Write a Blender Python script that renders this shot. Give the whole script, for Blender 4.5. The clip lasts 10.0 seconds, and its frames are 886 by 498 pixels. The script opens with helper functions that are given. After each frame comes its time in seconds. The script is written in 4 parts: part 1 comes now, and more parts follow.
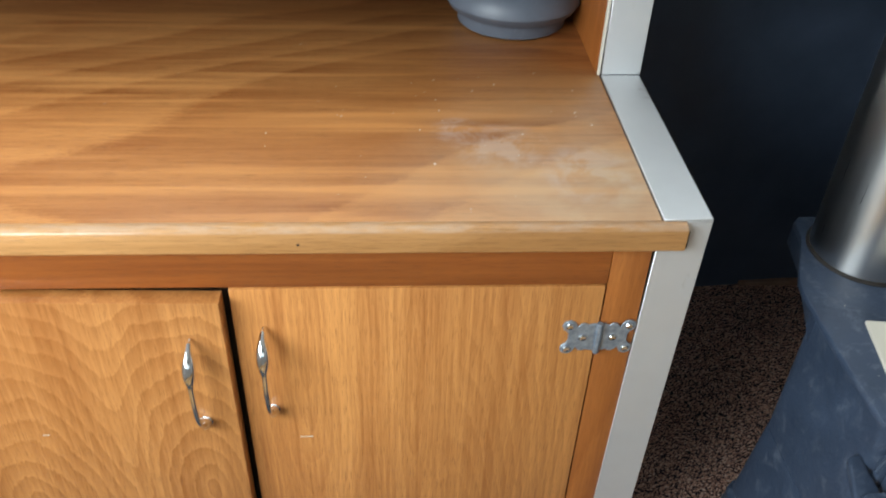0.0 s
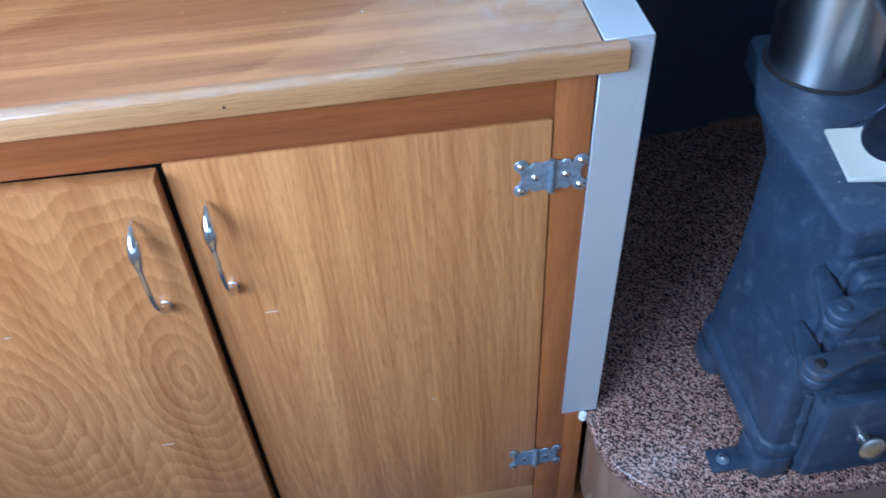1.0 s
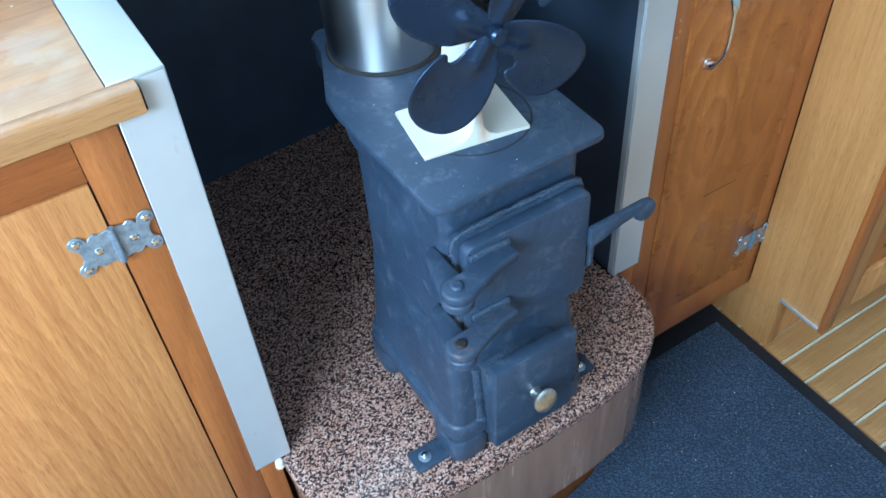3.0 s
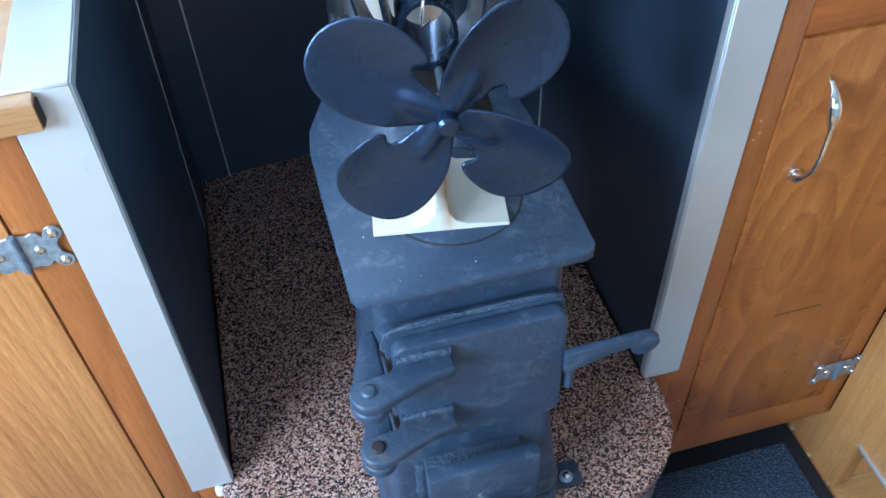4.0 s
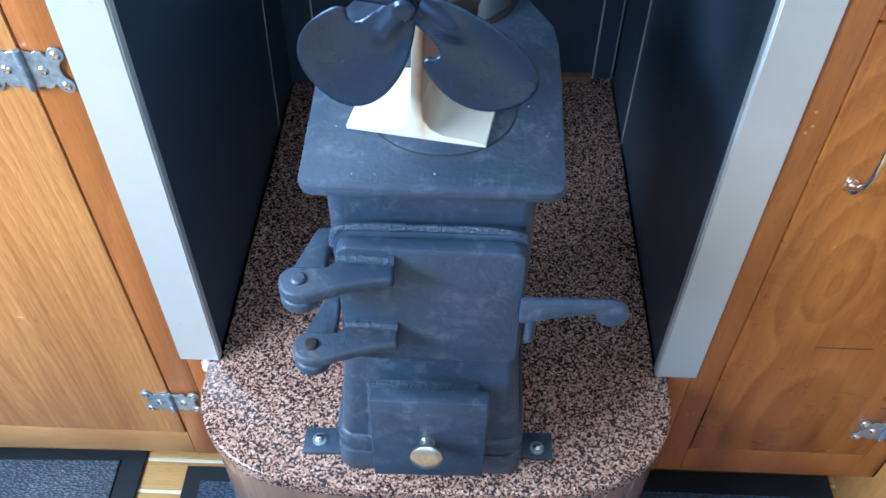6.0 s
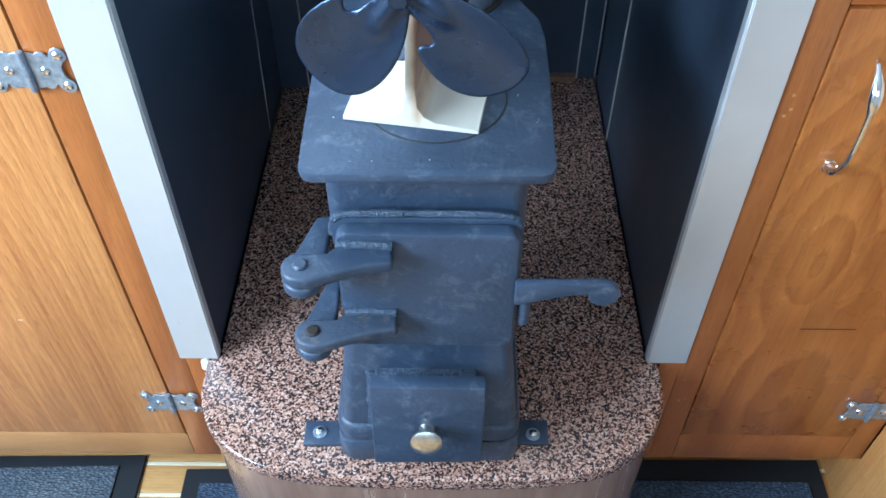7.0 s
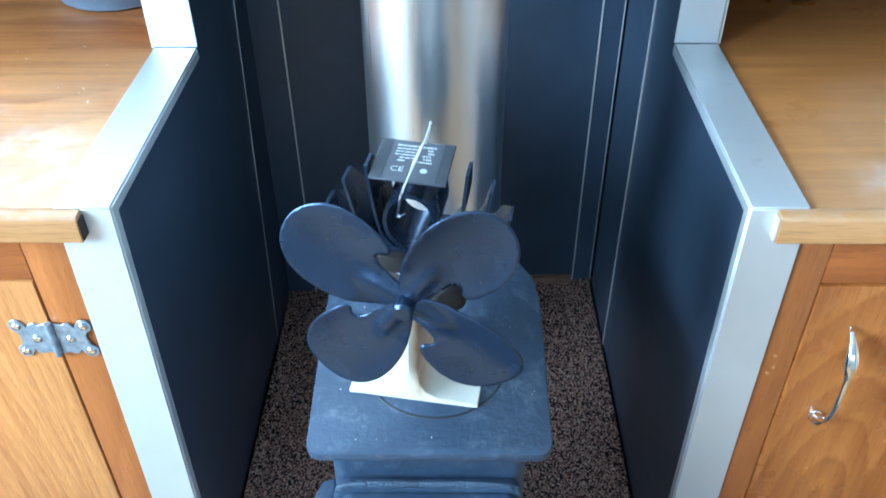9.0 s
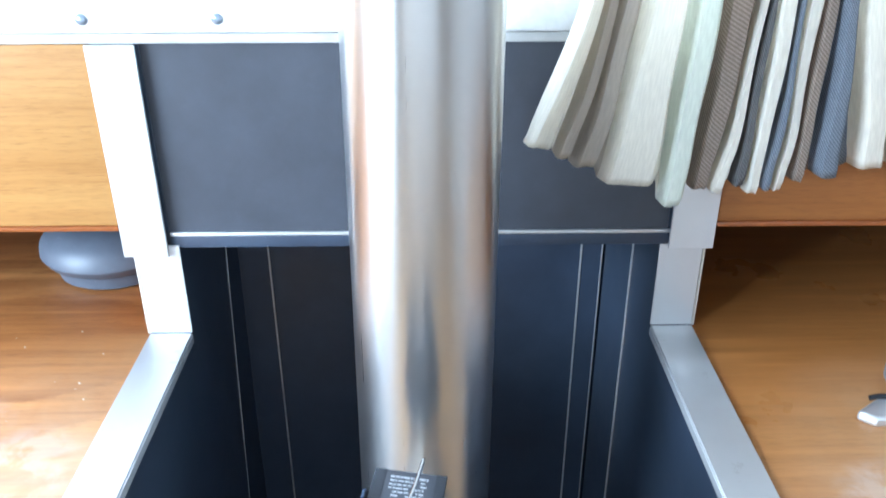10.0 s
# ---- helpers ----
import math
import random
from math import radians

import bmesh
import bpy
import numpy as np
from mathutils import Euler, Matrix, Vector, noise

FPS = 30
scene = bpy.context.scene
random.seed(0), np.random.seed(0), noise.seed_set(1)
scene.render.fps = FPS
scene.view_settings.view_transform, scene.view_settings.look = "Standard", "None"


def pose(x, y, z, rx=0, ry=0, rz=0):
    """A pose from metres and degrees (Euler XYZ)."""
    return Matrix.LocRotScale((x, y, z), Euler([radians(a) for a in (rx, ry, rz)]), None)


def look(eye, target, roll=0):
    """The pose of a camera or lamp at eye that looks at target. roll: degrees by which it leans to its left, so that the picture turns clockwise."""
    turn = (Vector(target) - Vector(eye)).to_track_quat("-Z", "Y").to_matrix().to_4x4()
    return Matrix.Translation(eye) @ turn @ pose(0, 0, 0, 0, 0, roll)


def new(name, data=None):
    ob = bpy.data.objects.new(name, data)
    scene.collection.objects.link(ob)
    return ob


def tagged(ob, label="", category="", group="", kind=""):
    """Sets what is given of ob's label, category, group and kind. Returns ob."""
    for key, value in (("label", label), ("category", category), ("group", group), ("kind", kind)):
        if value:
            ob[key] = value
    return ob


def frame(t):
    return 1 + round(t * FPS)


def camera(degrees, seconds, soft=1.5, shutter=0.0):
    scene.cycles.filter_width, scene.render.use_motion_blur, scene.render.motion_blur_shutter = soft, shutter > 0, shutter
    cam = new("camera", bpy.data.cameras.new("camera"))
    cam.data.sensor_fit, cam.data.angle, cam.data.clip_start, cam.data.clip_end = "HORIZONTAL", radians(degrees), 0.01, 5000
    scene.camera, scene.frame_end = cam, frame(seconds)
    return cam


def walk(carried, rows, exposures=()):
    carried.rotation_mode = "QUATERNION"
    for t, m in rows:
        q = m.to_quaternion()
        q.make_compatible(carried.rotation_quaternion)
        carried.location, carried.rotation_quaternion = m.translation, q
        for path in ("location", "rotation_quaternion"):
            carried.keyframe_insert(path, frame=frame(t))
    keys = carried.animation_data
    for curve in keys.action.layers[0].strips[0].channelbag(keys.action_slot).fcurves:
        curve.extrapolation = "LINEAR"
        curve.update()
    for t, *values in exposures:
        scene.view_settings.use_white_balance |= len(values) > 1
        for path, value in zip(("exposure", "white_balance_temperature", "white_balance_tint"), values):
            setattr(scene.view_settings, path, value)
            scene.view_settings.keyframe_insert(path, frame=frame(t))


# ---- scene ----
cam = camera(55.3, 10.0, 1.6, 0.15)
PATH = [
    (0, (-0.538, -0.606, 1.223), (-0.417, 0.97, -0.002), 2.3),
    (0.2, (-0.539, -0.608, 1.187), (-0.487, 0.943, -0.074), 1.3),
    (0.5, (-0.546, -0.595, 1.194), (-0.507, 0.882, -0.154), 0.4),
    (0.8, (-0.525, -0.612, 1.179), (-0.477, 0.839, -0.196), -2.1),
    (1, (-0.497, -0.621, 1.172), (-0.374, 0.798, -0.232), -3.7),
    (1.5, (-0.439, -0.631, 1.181), (-0.037, 0.701, -0.255), -4.2),
    (1.8, (-0.411, -0.64, 1.183), (0.115, 0.676, -0.228), -3.6),
    (2, (-0.396, -0.648, 1.162), (0.2, 0.677, -0.212), -4.1),
    (2.5, (-0.365, -0.628, 1.128), (0.325, 0.644, -0.253), -4.8),
    (3, (-0.343, -0.594, 1.136), (0.33, 0.634, -0.292), -4.7),
    (3.2, (-0.311, -0.573, 1.132), (0.349, 0.692, -0.268), -5.2),
    (4.3, (-0.087, -0.521, 1.106), (0.135, 0.8, -0.379), -1.2),
    (4.5, (-0.093, -0.527, 1.096), (0.133, 0.787, -0.394), 0.3),
    (5, (-0.026, -0.511, 1.079), (0.079, 0.804, -0.424), 1.5),
    (5.5, (0.021, -0.524, 1.067), (-0.048, 0.788, -0.441), -0.7),
    (6, (0.028, -0.556, 1.058), (-0.023, 0.778, -0.432), 0.3),
    (6.2, (0.022, -0.569, 1.053), (-0.009, 0.773, -0.43), 1.0),
    (7.3, (0.021, -0.589, 1.06), (-0.002, 0.781, -0.397), -0.7),
    (7.5, (0.023, -0.59, 1.06), (-0.004, 0.787, -0.389), -1.0),
    (8, (0.02, -0.579, 1.082), (0.0, 0.795, -0.371), -0.8),
    (8.5, (0.019, -0.563, 1.128), (0.001, 0.898, -0.238), -0.4),
    (9, (0.022, -0.54, 1.17), (-0.004, 1.027, -0.072), -0.5),
    (9.5, (0.019, -0.517, 1.208), (0.029, 1.164, 0.123), -0.3),
    (10, (0.014, -0.495, 1.287), (0.038, 1.284, 0.372), -0.1),
]
EXPOSURE = [
    (0.0, -0.78, 8300, 10), (0.5, -0.66, 6000, 14), (1.0, -0.75, 5100, 10), (1.5, -0.54, 5200, 10), (2.0, -0.16, 5700, 6), (2.5, 0.02, 5950, -3), (3.2, 0.10, 5500, -1),
    (4.5, 0.20, 5750, 5), (6.0, 0.42, 5900, 4), (7.5, 0.50, 6050, 4), (9.0, 0.64, 5550, -3), (10.0, 0.50, 6400, 9),
]
walk(cam, [(t, look(eye, target, roll)) for t, eye, target, roll in PATH], EXPOSURE)

# ---- light ----
world = bpy.data.worlds.new("world")
scene.world = world
world.use_nodes = True
sky = world.node_tree.nodes.new("ShaderNodeTexSky")
sky.sky_type, sky.sun_disc = "NISHITA", False
sky.sun_elevation, sky.sun_rotation = radians(38), radians(240)
world.node_tree.links.new(sky.outputs[0], world.node_tree.nodes["Background"].inputs[0])
world.node_tree.nodes["Background"].inputs[1].default_value = 0.12


def lamp_area(name, eye, target, w, h, power, col):
    data = bpy.data.lights.new(name, "AREA")
    data.shape, data.size, data.size_y, data.energy, data.color = "RECTANGLE", w, h, power, col
    ob = new(name, data)
    ob.matrix_basis = look(eye, target)
    return ob


# daylight in the cabin's window openings
DAY = (0.64, 0.83, 1.05)
lamp_area("daylight_port_window", (-1.44, -0.78, 1.32), (-0.2, 0.0, 0.45), 1.0, 0.65, 69, DAY)
lamp_area("daylight_far_window", (-0.1, -2.05, 1.45), (0, 0, 0.75), 1.9, 0.55, 8, DAY)
lamp_area("daylight_near_window", (0.0, 0.36, 1.36), (0, -0.8, 1.0), 2.0, 0.4, 18, DAY)


# ---- materials ----
def shader(name, rough=0.5, metal=0.0, coat=0.0):
    m = bpy.data.materials.new(name)
    m.use_nodes = True
    b = m.node_tree.nodes["Principled BSDF"]
    b.inputs["Roughness"].default_value, b.inputs["Metallic"].default_value = rough, metal
    b.inputs["Coat Weight"].default_value = coat
    return m, m.node_tree.nodes, m.node_tree.links, b


def coords(nodes, links, scale=(1, 1, 1), shift=(0, 0, 0), turn=(0, 0, 0)):
    tc, mp = nodes.new("ShaderNodeTexCoord"), nodes.new("ShaderNodeMapping")
    mp.inputs["Scale"].default_value, mp.inputs["Location"].default_value = scale, shift
    mp.inputs["Rotation"].default_value = [radians(a) for a in turn]
    links.new(tc.outputs["Object"], mp.inputs["Vector"])
    return mp.outputs[0]


def fractal(nodes, links, vec, scale, detail=4.0, rough=0.55, warp=0.0):
    n = nodes.new("ShaderNodeTexNoise")
    n.inputs["Scale"].default_value, n.inputs["Detail"].default_value = scale, detail
    n.inputs["Roughness"].default_value, n.inputs["Distortion"].default_value = rough, warp
    links.new(vec, n.inputs["Vector"])
    return n.outputs[0]


def ramp(nodes, links, fac, stops, step=False):
    r = nodes.new("ShaderNodeValToRGB")
    while len(r.color_ramp.elements) < len(stops):
        r.color_ramp.elements.new(0.5)
    for e, (p, c) in zip(r.color_ramp.elements, stops):
        e.position, e.color = p, (*c, 1) if len(c) == 3 else c
    if step:
        r.color_ramp.interpolation = "CONSTANT"
    links.new(fac, r.inputs[0])
    return r.outputs[0]


def blend(nodes, links, fac, a, b, how="MIX"):
    m = nodes.new("ShaderNodeMix")
    m.data_type, m.blend_type = "RGBA", how
    for sock, v in ((m.inputs[0], fac), (m.inputs[6], a), (m.inputs[7], b)):
        if isinstance(v, (int, float)):
            sock.default_value = v
        elif isinstance(v, tuple):
            sock.default_value = (*v, 1)
        else:
            links.new(v, sock)
    return m.outputs[2]


def maths(nodes, links, how, a, b=0.0):
    m = nodes.new("ShaderNodeMath")
    m.operation = how
    for sock, v in ((m.inputs[0], a), (m.inputs[1], b)):
        if isinstance(v, (int, float)):
            sock.default_value = v
        else:
            links.new(v, sock)
    return m.outputs[0]


def relief(nodes, links, bsdf, height, strength=0.2, depth=0.001):
    b = nodes.new("ShaderNodeBump")
    b.inputs["Strength"].default_value, b.inputs["Distance"].default_value = strength, depth
    links.new(height, b.inputs["Height"])
    links.new(b.outputs[0], bsdf.inputs["Normal"])


def wood(name, axis, light, dark, rings=30.0, spread=2.2, seed=0.0, rough=0.32, worn=None, coat=0.25, figured=0.24, crowns=(), fibrous=0.7, rubbed=None, stretch=0.0, bands=None):
    """Varnished timber: cathedral figure, long fibres and fine pores along one axis."""
    m, n, l, b = shader(name, rough, 0.0, coat)
    b.inputs["Coat Roughness"].default_value = 0.22
    along = {"x": (0.22, 1, 1), "y": (1, 0.22, 1), "z": (1, 1, 0.3)}[axis]
    if stretch:
        along = tuple(stretch if a < 1 else 1 for a in along)
    v = coords(n, l, along, (seed, seed * 0.7, seed * 1.3))
    base = fractal(n, l, v, spread, 1.5, 0.4, 0.3)
    if crowns:
        sep = n.new("ShaderNodeSeparateXYZ")
        l.new(coords(n, l), sep.inputs[0])
        rim = maths(n, l, "MULTIPLY", maths(n, l, "SUBTRACT", fractal(n, l, coords(n, l, (1, 1, 0.35)), 240.0, 3.0, 0.6), 0.5), 0.03)
        bend = maths(n, l, "MULTIPLY", maths(n, l, "SUBTRACT", fractal(n, l, coords(n, l, (1, 1, 0.45), (seed, 0, seed)), 9.0, 3.0, 0.5), 0.5), 0.9)
        field = bend
        for cx, cz, wx, wz in crowns:
            dx = maths(n, l, "DIVIDE", maths(n, l, "SUBTRACT", sep.outputs[0], cx), wx)
            dz = maths(n, l, "DIVIDE", maths(n, l, "SUBTRACT", sep.outputs[2], cz), wz)
            d = maths(n, l, "SQRT", maths(n, l, "ADD", maths(n, l, "MULTIPLY", dx, dx), maths(n, l, "MULTIPLY", dz, dz)))
            field = maths(n, l, "ADD", bend, d) if field is bend else maths(n, l, "SMOOTH_MIN", field, maths(n, l, "ADD", bend, d))
        base = maths(n, l, "ADD", maths(n, l, "ADD", maths(n, l, "MULTIPLY", field, 0.36), rim), maths(n, l, "MULTIPLY", base, 0.45))
    long = {"x": (0.03, 1, 1), "y": (1, 0.03, 1), "z": (1, 1, 0.03)}[axis]
    v2 = coords(n, l, long, (seed, seed, seed))
    fibre = fractal(n, l, v2, 240.0, 5.0, 0.65)
    jag = maths(n, l, "MULTIPLY", fractal(n, l, coords(n, l, {"x": (0.25, 1, 1), "y": (1, 0.25, 1), "z": (1, 1, 0.25)}[axis]), 420.0, 3.0, 0.6), 0.35 / rings)
    saw = maths(n, l, "FRACT", maths(n, l, "MULTIPLY", maths(n, l, "ADD", base, jag), rings))
    figure = ramp(n, l, saw, [(0.0, (0.15, 0.15, 0.15)), (0.12, (1, 1, 1)), (0.5, (0.62, 0.62, 0.62)), (0.93, (0.3, 0.3, 0.3)), (1.0, (0.15, 0.15, 0.15))])
    band = fractal(n, l, v2, 38.0, 3.0, 0.55)
    pores = ramp(n, l, fractal(n, l, coords(n, l, {"x": (0.035, 1, 1), "y": (1, 0.035, 1), "z": (1, 1, 0.035)}[axis]), 1300.0, 2.0, 0.5),
                 [(0.30, (0, 0, 0)), (0.46, (1, 1, 1))])
    if crowns:
        fade = ramp(n, l, fractal(n, l, coords(n, l, (1, 1, 0.3), (0, seed, 0)), 7.0, 3.0, 0.5), [(0.34, (0.55, 0.55, 0.55)), (0.6, (1, 1, 1))])
        figure = maths(n, l, "MULTIPLY", figure, fade)
    mix = maths(n, l, "ADD", maths(n, l, "MULTIPLY", figure, figured), maths(n, l, "MULTIPLY", fibre, fibrous))
    mix = maths(n, l, "ADD", mix, maths(n, l, "MULTIPLY", band, 0.62))
    colour = ramp(n, l, mix, [(0.45, dark), (0.72, tuple((p + q) / 2 for p, q in zip(light, dark))), (1.0, light)])
    colour = blend(n, l, maths(n, l, "MULTIPLY", maths(n, l, "SUBTRACT", 1.0, pores), 0.55), colour, tuple(c * 0.6 for c in dark))
    patch = fractal(n, l, coords(n, l, along, (seed * 2, 0, seed)), 2.6, 3.0, 0.5)
    colour = blend(n, l, ramp(n, l, patch, [(0.4, (0, 0, 0)), (0.75, (0.35, 0.35, 0.35))]), colour, tuple(c * 0.78 for c in dark), "MIX")
    if bands:
        swirl = fractal(n, l, coords(n, l, (0.9, 5.0, 1), (seed, 0, 0), (0, 0, bands)), 2.6, 3.0, 0.5, 0.7)
        fan = fractal(n, l, coords(n, l, (0.5, 9.0, 1), (0, seed, 0), (0, 0, -bands * 0.7)), 4.0, 2.0, 0.5, 0.4)
        colour = blend(n, l, ramp(n, l, swirl, [(0.48, (0, 0, 0)), (0.7, (0.5, 0.5, 0.5))]), colour, dark)
        colour = blend(n, l, ramp(n, l, fan, [(0.5, (0, 0, 0)), (0.68, (0.6, 0.6, 0.6))]), colour, tuple(min(1.0, c * 1.12) for c in light))
    if worn:
        wv = coords(n, l)
        cloud = fractal(n, l, wv, 22.0, 6.0, 0.7, 0.6)
        mask = None
        for cx, cy, rad in worn:
            d = n.new("ShaderNodeVectorMath")
            d.operation = "DISTANCE"
            l.new(wv, d.inputs[0])
            d.inputs[1].default_value = (cx, cy, 0.783)
            fall = maths(n, l, "SUBTRACT", 1.0, maths(n, l, "DIVIDE", d.outputs["Value"], rad))
            fall = maths(n, l, "MAXIMUM", fall, 0.0)
            mask = fall if mask is None else maths(n, l, "MAXIMUM", mask, fall)
        mask = maths(n, l, "MULTIPLY", mask, ramp(n, l, cloud, [(0.42, (0, 0, 0)), (0.62, (1, 1, 1))]))
        colour = blend(n, l, maths(n, l, "MINIMUM", maths(n, l, "MULTIPLY", mask, 0.9), 0.3), colour, (0.56, 0.55, 0.57))
        bare = fractal(n, l, wv, 9.0, 4.0, 0.6, 0.4)
        near = n.new("ShaderNodeVectorMath")
        near.operation = "DISTANCE"
        l.new(wv, near.inputs[0])
        near.inputs[1].default_value = (worn[1][0] + 0.03, worn[1][1] - 0.03, 0.783)
        bleach = maths(n, l, "MAXIMUM", maths(n, l, "SUBTRACT", 1.0, maths(n, l, "DIVIDE", near.outputs["Value"], 0.27)), 0.0)
        colour = blend(n, l, maths(n, l, "MULTIPLY", bleach, ramp(n, l, bare, [(0.35, (0.25, 0.25, 0.25)), (0.65, (0.75, 0.75, 0.75))])), colour, (0.60, 0.44, 0.29))
    if rubbed:
        sep = n.new("ShaderNodeSeparateXYZ")
        l.new(coords(n, l), sep.inputs[0])
        lift = maths(n, l, "DIVIDE", maths(n, l, "SUBTRACT", sep.outputs[2], rubbed), 0.0022)
        lift = maths(n, l, "MINIMUM", maths(n, l, "MAXIMUM", lift, 0.0), 1.0)
        lift = maths(n, l, "MULTIPLY", lift, ramp(n, l, fractal(n, l, coords(n, l, (0.4, 1, 1)), 55.0, 5.0, 0.7), [(0.38, (0, 0, 0)), (0.62, (0.38, 0.38, 0.38))]))
        colour = blend(n, l, lift, colour, (0.52, 0.44, 0.38))
    l.new(colour, b.inputs["Base Color"])
    smear = fractal(n, l, coords(n, l), 9.0, 4.0, 0.6)
    l.new(maths(n, l, "ADD", maths(n, l, "MULTIPLY", smear, 0.22), rough - 0.11), b.inputs["Roughness"])
    relief(n, l, b, maths(n, l, "ADD", maths(n, l, "MULTIPLY", fibre, 0.6), maths(n, l, "MULTIPLY", pores, 0.5)), 0.25, 0.0006)
    return m


WORN = ((-0.428, 0.131, 0.055), (-0.342, 0.079, 0.06), (-0.47, 0.16, 0.03))
M_DOOR = wood("iroko_door_veneer", "z", (0.75, 0.33, 0.108), (0.37, 0.118, 0.031), 10, 2.4, 0.0, figured=0.17, fibrous=0.70, stretch=0.07,
              crowns=((-0.625, 0.62, 0.026, 0.26), (-0.515, 0.60, 0.022, 0.30), (-0.47, 0.16, 0.03, 0.22)))
M_DOOR_B = wood("iroko_door_veneer_crown_figure", "z", (0.78, 0.345, 0.118), (0.37, 0.12, 0.031), 12.0, 2.2, 3.7, figured=0.28, fibrous=0.55, stretch=0.5,
                crowns=((-0.735, 0.43, 0.046, 0.115), (-0.93, 0.40, 0.075, 0.12)))
M_DOOR_C = wood("iroko_door_veneer_plain", "z", (0.57, 0.20, 0.046), (0.28, 0.075, 0.015), 5, 2.0, 8.1, figured=0.30, fibrous=0.42, rough=0.28,
                crowns=((0.40, 0.40, 0.035, 0.10), (0.50, 0.47, 0.04, 0.13), (0.44, 0.14, 0.06, 0.16)))
M_FRAME_V = wood("mahogany_stile", "z", (0.45, 0.148, 0.037), (0.25, 0.066, 0.016), 9, 4, 5.2)
M_FRAME_H = wood("mahogany_rail", "x", (0.42, 0.12, 0.028), (0.2, 0.048, 0.012), 9, 4, 6.4)
M_TOP = wood("worn_iroko_worktop", "x", (0.64, 0.275, 0.092), (0.27, 0.076, 0.019), 26, 1.9, 1.9, 0.42, WORN, coat=0.1, figured=0.30, fibrous=0.5, stretch=0.42, bands=9.0)
M_TOP_R = wood("iroko_worktop", "x", (0.48, 0.2, 0.06), (0.29, 0.1, 0.024), 7, 2.2, 4.4, 0.3, ((0.4, 0.02, 0.06), (0.5, 0.03, 0.08)), bands=-7.0)
M_NOSE = wood("light_iroko_nosing", "x", (0.6, 0.3, 0.118), (0.36, 0.15, 0.048), 6, 5, 2.6, rubbed=0.7795)
M_PANEL = wood("honey_plywood_lining", "x", (0.6, 0.32, 0.108), (0.38, 0.16, 0.045), 8, 2.6, 7.7, 0.4)
M_PANEL_R = wood("reddish_board_lining", "x", (0.36, 0.13, 0.034), (0.19, 0.055, 0.013), 8, 2.6, 3.1, 0.45, coat=0.1)
M_END = wood("teak_end_panel", "z", (0.66, 0.32, 0.11), (0.36, 0.14, 0.035), 6, 3.0, 9.3, 0.36, figured=0.3, crowns=((-0.1, 0.22, 0.03, 0.16), (-0.06, 0.5, 0.04, 0.25)))
# wood darkened and dulled so its colour carries the shade of recesses and gaps
M_SHADE_WOOD = wood("shade_darkened_wood", "z", (0.2, 0.07, 0.02), (0.1, 0.032, 0.009), 9, 4, 5.9, 0.6, coat=0.0)
M_SHADE_WOOD.node_tree.nodes["Principled BSDF"].inputs["Specular IOR Level"].default_value = 0.12
M_TEAK = wood("teak_floor_plank", "x", (0.62, 0.34, 0.13), (0.36, 0.165, 0.055), 8, 4, 11.0, 0.35)
M_HOLLY = wood("pale_holly_strip", "x", (0.82, 0.72, 0.52), (0.66, 0.54, 0.36), 4, 4, 12.0, 0.4)


def metal_trim(name, colour, rough):
    m, n, l, b = shader(name, rough, 0.55)
    v = coords(n, l)
    soft, fine = fractal(n, l, v, 7.0, 4.0, 0.6), fractal(n, l, coords(n, l, (1, 1, 0.05)), 500.0, 3.0, 0.6)
    c = ramp(n, l, soft, [(0.3, tuple(x * 0.9 for x in colour)), (0.7, colour)])
    stain = ramp(n, l, fractal(n, l, coords(n, l, (1, 1, 0.35), (3, 1, 2)), 34.0, 5.0, 0.7), [(0.66, (0, 0, 0)), (0.78, (0.4, 0.4, 0.4))])
    l.new(blend(n, l, stain, c, (0.3, 0.26, 0.2)), b.inputs["Base Color"])
    l.new(maths(n, l, "ADD", maths(n, l, "MULTIPLY", fine, 0.12), rough - 0.06), b.inputs["Roughness"])
    relief(n, l, b, fine, 0.06, 0.0004)
    return m


M_TRIM = metal_trim("satin_aluminium_angle", (0.72, 0.735, 0.75), 0.42)


def painted(name, colour, rough, grain=160.0, bump=0.25, worn=(0.2, 0.22, 0.26), amount=0.25, depth=0.0008, start=0.6):
    m, n, l, b = shader(name, rough)
    v = coords(n, l)
    fine, soft = fractal(n, l, v, grain, 5.0, 0.6), fractal(n, l, v, 14.0, 5.0, 0.65)
    c = ramp(n, l, soft, [(0.3, tuple(x * 0.8 for x in colour)), (0.7, tuple(x * 1.15 for x in colour))])
    mark = ramp(n, l, fractal(n, l, v, 46.0, 6.0, 0.75, 0.4), [(start, (0, 0, 0)), (start + 0.18, (amount, amount, amount))])
    l.new(blend(n, l, mark, c, worn), b.inputs["Base Color"])
    l.new(maths(n, l, "ADD", maths(n, l, "MULTIPLY", soft, 0.2), rough - 0.1), b.inputs["Roughness"])
    relief(n, l, b, fine, bump, depth)
    return m


